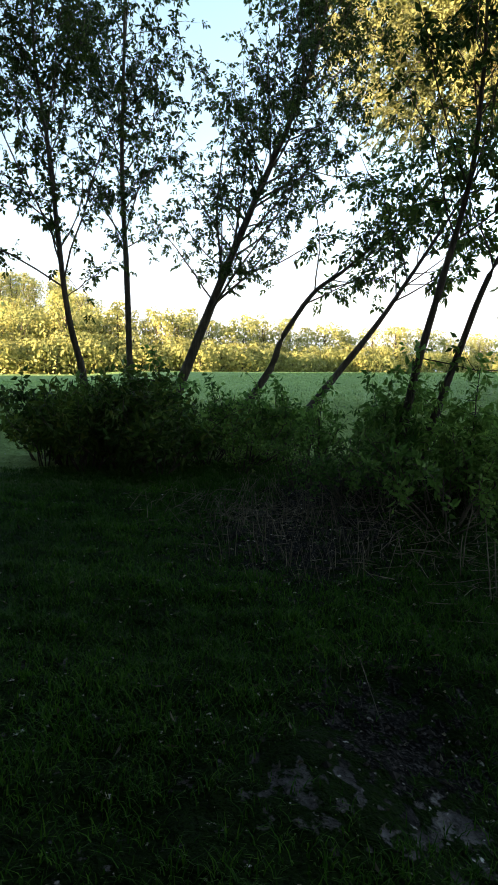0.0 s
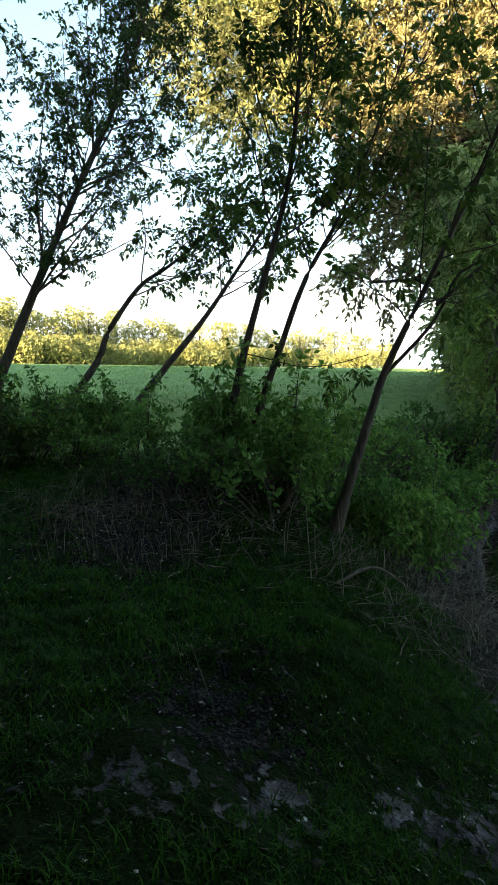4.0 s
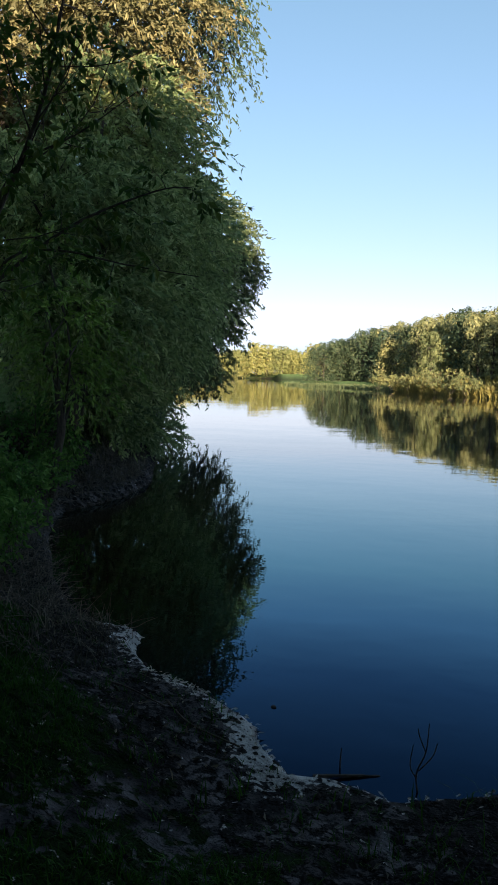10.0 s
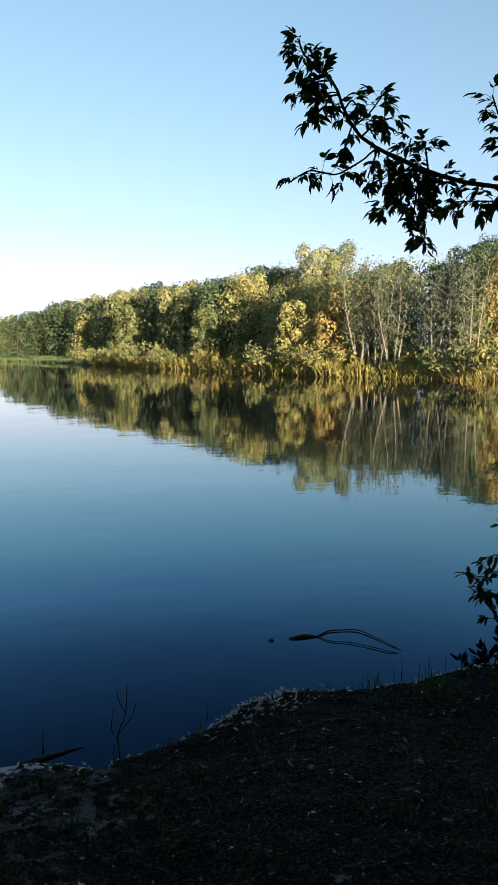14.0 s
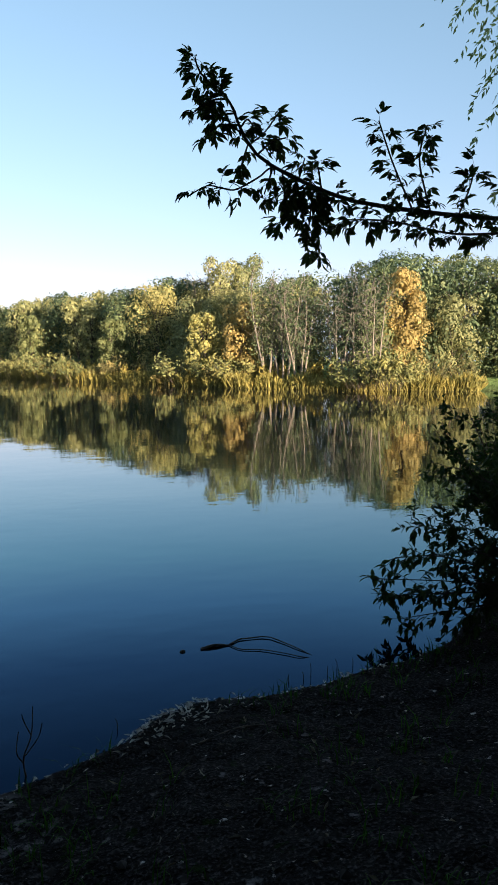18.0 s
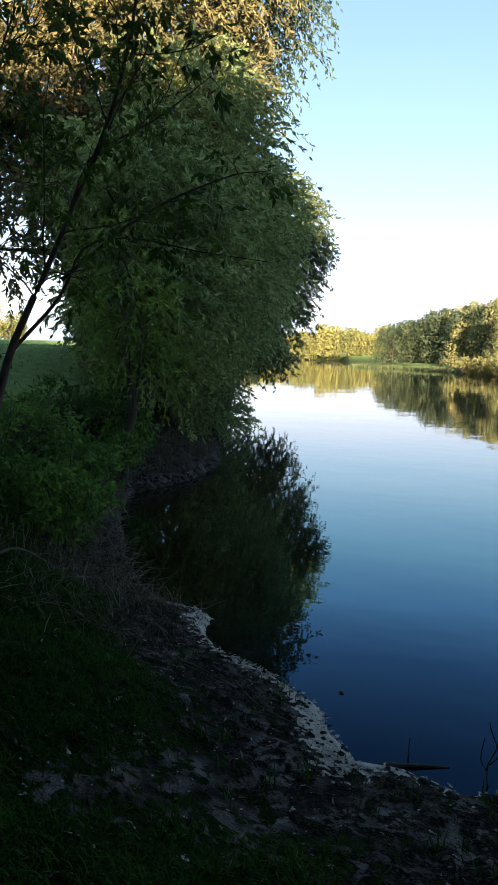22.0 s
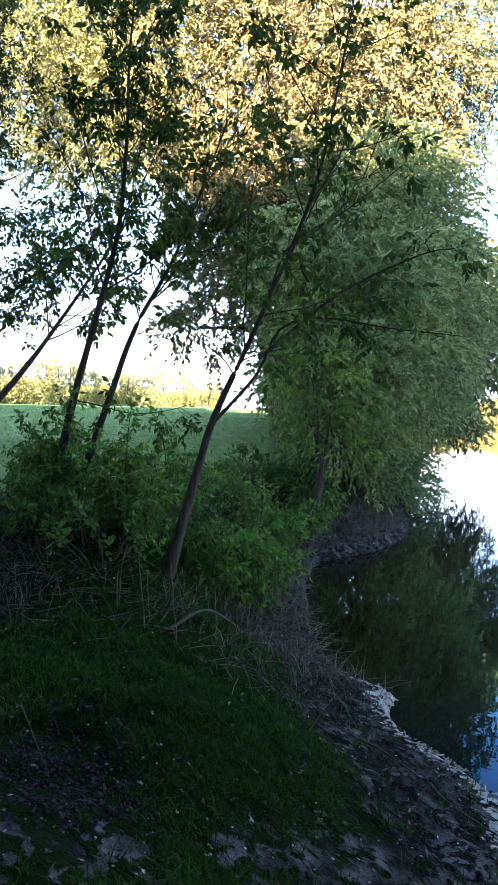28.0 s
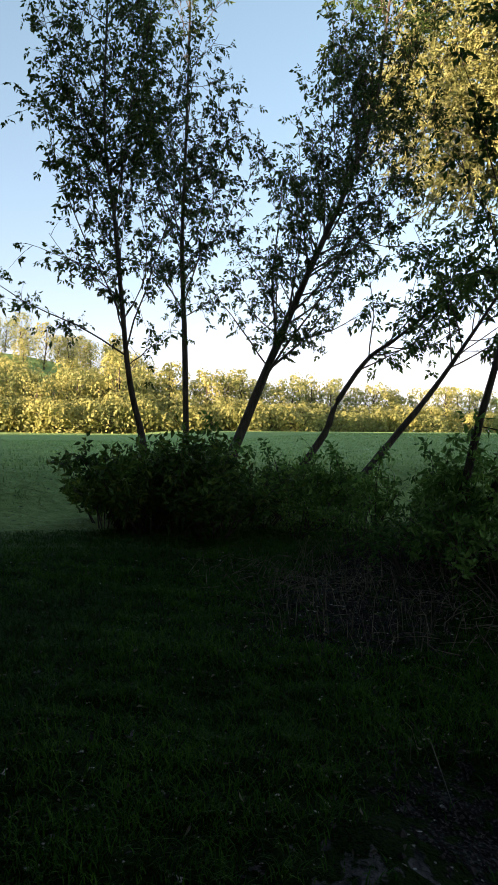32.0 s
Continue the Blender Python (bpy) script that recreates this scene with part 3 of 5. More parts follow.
def far_tree(name, seed, height, spread, leaf_mat, label, leaf=0.42, count=2600, bark=BARK, group="", low=0.05):
    """A tree seen from afar: trunk, limbs and a crown of clumps of leaves with gaps."""
    rng = np.random.RandomState(seed)
    wood, crown = Geo(), Geo()
    trunk = limb(rng, (0, 0, -0.4), (0, 0, 1), height * 0.85, 8, 0.07, (0, 0, 0.1))
    tube(wood, trunk, height * 0.02, height * 0.005, 7)
    clumps = 18
    per = count // clumps
    for k in range(clumps):
        f = low + (1 - low) * (k + rng.uniform(0, 1)) / clumps
        w = spread * math.sqrt(max(0.05, 1 - ((f - 0.5) / 0.6) ** 2))
        a = k * 2.4 + rng.uniform(-0.6, 0.6)
        rr = w * rng.uniform(0.35, 0.85)
        size = spread * rng.uniform(0.32, 0.56) * (1.05 - 0.2 * f)
        c = np.array([math.cos(a) * rr, math.sin(a) * rr, min(f * height, height - size * 1.3)])
        p, _ = along(trunk, min(0.97, f * 0.8))
        tube(wood, spline([p, (p + c) / 2 + (0, 0, 0.2), c], 5), height * 0.006, 0.02, 4)
        d = unit(rng.normal(size=(per, 3)) + (0, 0, 0.3))
        lump = 1 + 0.14 * np.sin(d @ rng.normal(size=3) * 6 + 1) + 0.1 * np.sin(d @ rng.normal(size=3) * 11)
        q = c + d * (size * lump * rng.uniform(0.86, 1.05, per))[:, None] * (1, 1, 1.1)
        blades(crown, q, np.cross(d, rng.normal(size=d.shape)) - np.array([0, 0, 0.25]), leaf * rng.uniform(0.5, 1.3, per), leaf * 0.62, rng, 0.06, d * 3.4)
    e = thing(name, (0, 0, 0), label, "tree", group)
    part("trunk", wood, bark, e, smooth=True)
    part("crown", crown, leaf_mat, e)
    return e


def shrub(name, seed, height, spread, leaf_mat, label, leaf=0.07, stems=14, per=60, group="", bark=BARK, bare=0.3, split=False):
    rng = np.random.RandomState(seed)
    wood, crown = Geo(), Geo()
    e = thing(name, (0, 0, 0), label, "shrub", group)
    for _ in range(stems):
        wood = Geo() if split else wood
        a = rng.uniform(0, 2 * np.pi)
        d = np.array([math.cos(a) * spread * 0.6, math.sin(a) * spread * 0.6, height]) * rng.uniform(0.6, 1.1)
        line = limb(rng, (math.cos(a) * 0.08, math.sin(a) * 0.08, -0.06), d, np.linalg.norm(d), 7, 0.12, (0, 0, 0.0))
        tube(wood, line, 0.009, 0.003, 4)
        for _ in range(5):
            p, t = along(line, rng.uniform(bare, 1) * 0.99)
            sub = limb(rng, p, t + rng.normal(size=3) * 0.8, rng.uniform(0.15, 0.4) * height, 4, 0.2, (0, 0, -0.02))
            tube(wood, sub, 0.004, 0.002, 3)
            n = per // 5
            pts = np.array([along(sub, u * 0.99)[0] for u in rng.uniform(0.1, 1, n)]) + rng.normal(size=(n, 3)) * 0.03
            blades(crown, pts, rng.normal(size=(n, 3)) + (0, 0, -0.1), leaf * rng.uniform(0.6, 1.3, n), leaf * 0.5, rng)
        if split:
            part("stem", wood, bark, e)
    if not split:
        part("stem", wood, bark, e)
    part("foliage", crown, leaf_mat, e)
    return e


def scatter(models, places, rng, lo=0.85, hi=1.15, size=None):
    """Puts copies of the models at the places; the models themselves take the first places."""
    used = set()
    for (x, y, z, k) in places:
        m = models[k % len(models)]
        s = rng.uniform(lo, hi) * (size(x, y) if size else 1.0)
        pose_m = Matrix.LocRotScale((x, y, z), Euler((0, 0, rng.uniform(0, 6.28))), None)
        if id(m) not in used:
            used.add(id(m))
            m.matrix_basis = pose_m
            m.scale = (s, s, s * rng.uniform(0.92, 1.1))
        else:
            c = copy_thing(m, pose_m)
            c.scale = (s, s, s * rng.uniform(0.92, 1.1))


def on_land(x, y):
    return float(land(np.array([x]), np.array([y]))[0])


# ---- the young trees on the bank ----
T1 = [(-8.09, 0.78, 1.24), (-8.1, 0.73, 2.05), (-8.11, 0.56, 2.85), (-8.12, 0.40, 4.56), (-8.12, 0.27, 5.7), (-8.1, 0.3, 7.6)]
T2 = [(-9.94, 1.56, 1.6), (-9.95, 1.52, 3.45), (-9.95, 1.47, 4.93), (-9.95, 1.51, 6.24), (-9.94, 1.56, 8.4), (-9.9, 1.5, 9.6)]
T3 = [(-9.92, 2.1, 1.5), (-9.76, 2.72, 3.11), (-9.57, 3.34, 4.64), (-9.38, 3.83, 5.81), (-9.23, 4.18, 6.94), (-9.1, 4.4, 8.8)]
T4 = [(-8.74, 2.66, 1.35), (-8.56, 3.18, 2.15), (-8.5, 3.33, 2.56), (-8.35, 3.7, 3.14), (-8.18, 4.06, 3.43), (-7.88, 4.62, 3.98), (-7.5, 5.1, 4.7)]
T5 = [(-7.52, 3.1, 1.45), (-7.3, 3.57, 2.1), (-7.11, 3.94, 2.63), (-6.94, 4.23, 3.12), (-6.7, 4.6, 3.8), (-6.4, 5.0, 4.6)]
T6 = [(-5.2, 3.12, 1.45), (-5.12, 3.25, 2.18), (-5.02, 3.41, 2.9), (-4.91, 3.56, 3.66), (-4.87, 3.62, 4.49), (-4.86, 3.63, 5.1), (-4.85, 3.7, 6.0)]
T7 = [(-5.09, 3.30, 1.45), (-4.96, 3.49, 2.14), (-4.82, 3.68, 2.82), (-4.66, 3.89, 3.31), (-4.53, 4.03, 3.74), (-4.3, 4.3, 4.7)]
T8 = [(-3.84, 3.3, 1.0), (-3.73, 3.43, 1.63), (-3.65, 3.51, 2.01), (-3.55, 3.61, 2.34), (-3.45, 3.7, 2.63), (-3.14, 3.96, 3.58), (-3.01, 4.07, 4.22), (-2.9, 4.2, 5.2)]
T8_LIMBS = [[(-3.65, 3.51, 2.0), (-3.41, 3.74, 2.38), (-3.28, 3.85, 2.72), (-3.03, 4.05, 2.81), (-2.63, 4.31, 2.73), (-2.16, 4.56, 2.66)], [(-3.45, 3.7, 2.63), (-3.35, 3.79, 2.95), (-3.23, 3.89, 3.34), (-2.89, 4.15, 3.61), (-2.55, 4.36, 3.92)], [(-3.4, 3.75, 2.5), (-3.0, 4.2, 3.0), (-2.55, 4.6, 3.3), (-2.3, 4.75, 3.35)]]
T6_LIMBS = [[(-5.12, 3.26, 2.19), (-4.95, 3.42, 2.14), (-4.76, 3.6, 2.08), (-4.5, 3.76, 2.1), (-4.24, 3.91, 2.18)]]
young_tree(T1, 0.052, 11, "slender dark maple with an upright trunk and leafy crown", 0.40, 50, 1.85, 0.06, dens=1.35, leaves=LEAF_SHADED, rise=0.75)
young_tree(T2, 0.05, 12, "slender straight maple with thin dark trunk beside shrubs", 0.22, 62, 1.5, 0.06, dens=1.35, leaves=LEAF_SHADED, rise=0.7)
young_tree(T3, 0.078, 13, "dark maple with leaning trunk and dense crown", 0.17, 84, 2.1, 0.064, dens=1.3, leaves=LEAF_SHADED, rise=0.6)
young_tree(T4, 0.055, 14, "crooked maple leaning far over with sparse leaves", 0.45, 22, 1.0)
young_tree(T5, 0.05, 15, "slim maple leaning steeply over the bank", 0.5, 24, 1.1)
young_tree(T6, 0.04, 16, "slim maple with nearly upright trunk on the bank", 0.36, 26, 1.3, extra=T6_LIMBS, dens=0.75, thick=0.13)
young_tree(T7, 0.037, 17, "slim leaning maple beside another on the bank", 0.42, 20, 1.2, dens=0.75)
young_tree(T8, 0.038, 18, "forked young maple leaning over the water", 0.45, 20, 1.2, extra=T8_LIMBS, dens=0.55)

# ---- the willows ----
SUN_LOBES = [(60, 16, 9.3, 1.4), (56.5, 16, 9.0, 1.5), (59, 16.5, 11.2, 1.6), (54.5, 16, 10.8, 1.6), (57, 15.8, 7.9, 1.1), (61, 16.5, 10.6, 1.1), (53, 16, 9.2, 1.3), (57.5, 17, 12.6, 1.5), (50, 15.5, 10.4, 1.6), (51.5, 15.8, 8.4, 1.2)]
lobed_tree("willow_tree", at_bearing(40.2, 16, 1.95), [(at_bearing(b, d, z), r) for b, d, z, r in SUN_LOBES], 0.24, 26, "tall willow with dense yellow-green sunlit crown", LEAF_WILLOW_SUN, 130, 0.14, 18, 0.5, 0.5)
GOLD_LOBES = [(46, 15, 10.6, 1.6), (42, 15, 9.6, 1.6), (42, 15.5, 11.6, 1.6), (38, 15, 10.2, 1.6), (34, 15.5, 9.6, 1.6), (34, 16, 11.4, 1.6), (30.5, 16, 9.9, 1.6), (29.4, 17, 8.7, 1.2), (28.6, 17, 11.0, 1.6), (42.5, 15, 7.6, 1.4), (44, 15, 6.3, 1.1), (40, 15.5, 6.2, 1.2), (47, 15.5, 8.6, 1.3)]
GOLD_LOBES_LOW = [(38, 15, 7.9, 1.4), (31.5, 16, 7.8, 1.3), (29.6, 17, 7.2, 1.1), (45, 14, 4.6, 0.9), (47, 14, 3.9, 0.8), (43, 14.5, 4.9, 0.9), (43.5, 14.2, 6.9, 1.1), (41, 14.2, 7.4, 1.2), (45.5, 14.5, 7.4, 1.0), (36, 14.5, 9.0, 1.3), (46.3, 14.4, 5.6, 0.8)]
lobed_tree("willow_tree", at_bearing(39.2, 14.5, 1.6), [(at_bearing(b, d, z), r) for b, d, z, r in GOLD_LOBES + GOLD_LOBES_LOW], 0.36, 21, "tall old willow with golden sunlit crown above the bank", LEAF_WILLOW, 105, 0.15, 17)
# Edge of the golden crown, its shade put into a dark leaf colour.
FRINGE_LOBES = [(25.6, 18, 9.8, 1.3), (26.0, 18, 11.4, 1.4), (28.0, 17.5, 8.3, 0.9), (25.0, 18.5, 10.8, 1.1), (25.2, 18.5, 12.2, 1.2), (27.5, 17.5, 10.4, 1.2), (26.4, 18, 8.7, 0.8)]
lobed_tree("willow_tree", at_bearing(33, 17.4, 1.3), [(at_bearing(b, d, z), r) for b, d, z, r in FRINGE_LOBES], 0.14, 25, "thin willow crown edge with shade put into its leaves", LEAF_SHADE_GREEN, 80, 0.13, 16, 1.0)
GREEN_LOBES = [(35, 12.5, 5.0, 1.3), (31, 14, 5.0, 1.4), (29.5, 15, 6.4, 1.3), (27.5, 16, 5.0, 1.3), (37.6, 11.5, 4.7, 1.1), (36, 11.5, 3.1, 1.1), (33, 12.5, 3.3, 1.3), (30, 14, 3.3, 1.3), (27.5, 15.5, 3.8, 1.1), (36.8, 11, 2.9, 0.6), (33, 13.5, 6.8, 1.2), (30.5, 15, 7.4, 1.1)]
GREEN_LOBES_LOW = [(36, 10.8, 2.6, 0.6), (34.5, 11.5, 2.4, 0.8), (31.5, 13, 2.4, 0.8), (29, 14.5, 2.2, 0.8), (38.4, 10.8, 4.4, 0.7), (36, 10.8, 3.0, 0.8), (33, 11.8, 2.9, 0.9), (34, 12, 4.2, 1.1), (36, 13.5, 3.2, 1.3), (33, 14.5, 3.8, 1.4), (30, 16, 3.6, 1.4), (37.5, 13, 4.5, 1.1), (35, 14, 5.6, 1.4), (31, 15.5, 5.6, 1.4), (28, 17.5, 4.2, 1.3), (36.8, 12.5, 2.2, 0.8), (35, 13.2, 1.9, 0.9), (31, 15, 1.8, 0.9), (33, 12.7, 1.5, 0.8), (27, 17.5, 5.6, 1.2), (27.5, 17.5, 2.8, 1.0)]
lobed_tree("willow_tree", at_bearing(36.0, 12.2, 0.9), [(at_bearing(b, d, z), r) for b, d, z, r in GREEN_LOBES + GREEN_LOBES_LOW], 0.2, 22, "spreading green willow overhanging the still water", LEAF_WILLOW_GREEN, 150, 0.135, 18)

# The blue-green shade on this crown is put into its leaf colour.
BEND_LOBES = [(26.5, 24, 3.8, 1.5), (26.5, 24, 6.2, 1.6), (24.7, 25, 5.2, 1.4), (24.4, 25, 7.0, 1.3), (25.7, 24.5, 7.8, 1.2), (23.1, 25.5, 5.9, 1.1), (22.7, 26, 6.9, 0.9), (22.0, 26, 5.7, 0.75), (24.8, 25, 3.4, 1.1), (23.4, 25.5, 4.3, 0.95), (25.7, 24, 2.2, 1.0), (27.5, 24, 2.2, 1.2), (24.8, 25, 1.8, 0.6), (28.2, 23, 4.5, 1.6), (28.2, 23, 7.0, 1.4), (29, 22, 2.5, 1.4)]
lobed_tree("willow_tree", at_bearing(29.5, 24, 1.0), [(at_bearing(b, d, z), r) for b, d, z, r in BEND_LOBES], 0.2, 27, "round grey-green willow leaning out over the water", LEAF_SHADE_GREEN, 110, 0.17, 18)
MAPLE_LOBES = [(37.6, 9.7, 2.75, 0.45), (37.2, 9.8, 2.1, 0.5), (37.4, 9.7, 3.4, 0.5), (35.8, 10.0, 1.9, 0.55), (34.6, 10.3, 1.7, 0.55), (36.2, 9.9, 2.7, 0.5), (33.0, 11.0, 2.3, 0.55), (34.8, 10.3, 2.5, 0.5)]
lobed_tree("young_tree", (*at_bearing(37.5, 9.9)[:2], on_land(*at_bearing(37.5, 9.9)[:2])), [(at_bearing(b, d, z), r) for b, d, z, r in MAPLE_LOBES], 0.06, 24, "light green young maple spreading before the willow", LEAF_YOUNG, 150, 0.1, 11, 0.6, 0.55, group="young trees on the bank")
SHORE_LOBES = [(30.6, 14.6, 0.7, 0.55), (29.6, 15.4, 0.5, 0.5), (31.8, 14.0, 0.9, 0.6), (28.7, 16.4, 0.4, 0.45), (27.9, 17.6, 0.35, 0.4), (33, 13.2, 0.9, 0.55), (30.0, 15.8, 1.0, 0.5)]
lobed_tree("willow_shrub", at_bearing(30.6, 16.4, 0.3), [(at_bearing(b, d, z), r) for b, d, z, r in SHORE_LOBES], 0.08, 23, "low green willow scrub trailing into the water", LEAF_WILLOW_GREEN, 260, 0.11, 22)

# ---- the woods ----
rng = np.random.RandomState(5)
LABEL_WOOD = "leafy riverside tree with pale green crown in low sun"
LABEL_SHADE_TONED = "far-bank tree with shade put into its blue-green leaves"
SHAPES = [(9.0, 2.5), (8.2, 2.6), (9.6, 2.4), (7.4, 2.3), (8.8, 2.8)]
GROUP_WOOD = "wood on the far bank"
wood_models = [far_tree("riverside_tree", 31 + k, h, w, LEAF_WOOD, LABEL_WOOD, 0.22, 6200, group=GROUP_WOOD) for k, (h, w) in enumerate(SHAPES)]
shade_toned_models = [far_tree("alder_tree", 231 + k, h, w, LEAF_SHADE_GREEN, LABEL_SHADE_TONED, 0.25, 4400, group=GROUP_WOOD) for k, (h, w) in enumerate([(8.8, 2.6), (8.2, 2.8), (9.4, 2.5)])]
distant_models = [far_tree("riverside_tree", 131 + k, h, w, LEAF_WOOD, LABEL_WOOD, 0.34, 2400, group=GROUP_WOOD) for k, (h, w) in enumerate(SHAPES)]
far_shade_toned = [far_tree("alder_tree", 241 + k, h, w, LEAF_FAR_SHADE_GREEN, LABEL_SHADE_TONED, 0.36, 2200, group=GROUP_WOOD) for k, (h, w) in enumerate([(8.6, 2.9), (8.2, 2.8), (8.9, 2.8)])]
gold_models = [far_tree("autumn_tree", 41, 6.6, 1.7, LEAF_GOLD, "small riverside tree with orange autumn leaves", 0.27, 3600, group=GROUP_WOOD)]
pale_models = [far_tree("pale_tree", 43, 6.5, 1.7, LEAF_WILLOW_SUN, "small pale yellow-green tree on the far bank", 0.27, 3400, group=GROUP_WOOD)]
bank_line = np.array([(40, 40.5), (34, 41), (24, 43.5), (16, 46.5), (10, 51), (5, 59), (-3, 71), (-12, 87), (-22, 101), (-35.5, 114)], float)
steps = np.concatenate([[0], np.cumsum(np.linalg.norm(np.diff(bank_line, axis=0), axis=1))])
# stands along the bank by bearing: pale leaves for sun, dark leaves for shade
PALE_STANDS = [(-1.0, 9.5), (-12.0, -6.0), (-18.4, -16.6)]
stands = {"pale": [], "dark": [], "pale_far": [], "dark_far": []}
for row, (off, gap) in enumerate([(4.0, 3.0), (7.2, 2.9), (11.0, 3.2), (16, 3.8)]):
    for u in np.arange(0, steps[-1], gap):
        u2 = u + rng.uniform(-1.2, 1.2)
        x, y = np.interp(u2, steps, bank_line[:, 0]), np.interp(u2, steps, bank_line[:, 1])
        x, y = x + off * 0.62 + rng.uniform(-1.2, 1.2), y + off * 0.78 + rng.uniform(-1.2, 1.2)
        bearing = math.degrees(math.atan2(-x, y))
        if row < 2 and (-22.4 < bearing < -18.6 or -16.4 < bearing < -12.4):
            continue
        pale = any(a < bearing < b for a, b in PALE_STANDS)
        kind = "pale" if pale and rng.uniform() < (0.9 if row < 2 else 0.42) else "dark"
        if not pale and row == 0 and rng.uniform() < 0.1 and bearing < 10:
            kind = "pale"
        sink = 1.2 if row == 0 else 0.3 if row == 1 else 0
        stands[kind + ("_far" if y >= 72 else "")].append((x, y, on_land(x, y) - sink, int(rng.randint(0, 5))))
scatter(wood_models, stands["pale"], rng, 0.88, 1.16)
scatter(shade_toned_models, stands["dark"], rng, 0.86, 1.14)
scatter(distant_models, stands["pale_far"], rng, 0.92, 1.04)
scatter(far_shade_toned, stands["dark_far"], rng, 0.94, 1.03, lambda x, y: float(np.interp(y, [90, 104, 112, 122], [1.1, 1.06, 0.94, 0.84])))
scatter(gold_models, [(9.6, 50.6, 0.4, 0), (20.4, 45.6, 1.9, 0), (21.2, 46.2, 0.6, 0)], rng, 0.9, 1.0)


def slender_tree(name, seed, height, leaves, leaf_mat, label, group=""):
    """Several pale thin stems with fine twigs and thin foliage."""
    q = np.random.RandomState(seed)
    wood, crown = Geo(), Geo()
    for k in range(5):
        a = k * 1.3 + q.uniform(-0.3, 0.3)
        stem = limb(q, (math.cos(a) * 0.3, math.sin(a) * 0.3, -0.3), (math.cos(a) * 0.16, math.sin(a) * 0.16, 1), height * q.uniform(0.75, 1.0), 9, 0.06, (0, 0, 0.08))
        tube(wood, stem, 0.09, 0.02, 6)
        for f in np.linspace(0.3, 0.98, 16):
            p, t = along(stem, f)
            twig = limb(q, p, t * 0.7 + q.normal(size=3) * 0.7, q.uniform(0.7, 1.6), 5, 0.15, (0, 0, 0.06))
            tube(wood, twig, 0.025, 0.008, 4)
            for _ in range(4):
                u, v = along(twig, q.uniform(0.3, 0.95))
                tube(wood, limb(q, u, v + q.normal(size=3) * 0.6, q.uniform(0.3, 0.8), 4, 0.2), 0.012, 0.005, 3)
            if leaves:
                pts = np.array([along(twig, w)[0] for w in q.uniform(0.2, 0.99, leaves)]) + q.normal(size=(leaves, 3)) * 0.24
                blades(crown, pts, q.normal(size=(leaves, 3)) + (0, 0, -0.5), 0.24 * q.uniform(0.6, 1.2, leaves), 0.12, q)
    e = thing(name, (0, 0, 0), label, "tree", group)
    part("trunk", wood, BARK_PALE, e, smooth=True)
    if leaves:
        part("crown", crown, leaf_mat, e)
    return e


slender = slender_tree("slender_tree", 44, 7.8, 14, LEAF_SHADE_GREEN, "pale thin-stemmed trees with sparse grey-green leaves", "wood on the far bank")
scatter([slender], [(*at_bearing(b, d, 0.6), 0) for b, d in [(-13.2, 49.5), (-14.5, 48.9), (-15.8, 48.2), (-19.0, 47.2), (-20.4, 46.9), (-21.8, 46.6)]], rng, 0.85, 1.05)
bare = slender_tree("silvery_tree", 45, 12.2, 9, DRY, "tall silvery tree with thin pale leaves above the wood", "wood on the far bank")
bare.location = at_bearing(-8.2, 66, 0.6)
scatter(pale_models, [(0.2, 65.0, 0.6, 0), (-9.0, 82.0, 0.6, 0), (7.2, 52.5, 0.6, 0), (18.2, 45.2, 0.2, 0)], rng, 0.75, 0.95)

bend_models = [far_tree("river_bend_tree", 51 + k, h, w, LEAF_FIELD, "distant golden tree along the river bend", 0.8, 800, group="wood along the river bend") for k, (h, w) in enumerate([(8.5, 3.6), (7.5, 3.4), (9.2, 3.4)])]
places = []
for row in range(3):
    for b in np.arange(14, 34, 0.85):
        d = 238 + row * 7 - 1.2 * abs(b - 20) + rng.uniform(-3, 3)
        p = at_bearing(b + rng.uniform(-0.3, 0.3), d)
        places.append((p[0], p[1], max(0.5, on_land(p[0], p[1])), int(rng.randint(0, 3))))
scatter(bend_models, places, rng, 0.65, 1.22)

field_models = [far_tree("field_tree", 61 + k, h, w, LEAF_FIELD, "sunlit yellow-green tree at the meadow's edge", 0.46, 1050, group="trees along the meadow", low=0.03) for k, (h, w) in enumerate([(9.0, 3.0), (7.8, 2.8), (9.8, 2.6), (5.0, 2.9)])]
places = []
for row in range(3):
    for b in np.arange(46, 108, 1.5):
        d = np.interp(b, [40, 52, 60, 75, 90, 112], [190, 165, 130, 98, 90, 90]) + row * 5 + rng.uniform(-2, 2)
        p = at_bearing(b + rng.uniform(-0.6, 0.6), d)
        k = 3 if row == 0 else int(rng.randint(0, 3))
        places.append((p[0], p[1], on_land(p[0], p[1]), k))
for b in np.arange(46, 108, 1.1):
    p = at_bearing(b + rng.uniform(-0.4, 0.4), np.interp(b, [40, 52, 60, 75, 90, 112], [190, 165, 130, 98, 90, 90]) - rng.uniform(2.5, 5))
    places.append((p[0], p[1], on_land(p[0], p[1]) - rng.uniform(0.6, 2.2), 3))
for _ in range(90):
    b, d = rng.uniform(84, 108), rng.uniform(120, 195)
    p = at_bearing(b, d)
    places.append((p[0], p[1], on_land(p[0], p[1]), int(rng.randint(0, 3))))
scatter(field_models, places, rng, 0.8, 1.1)

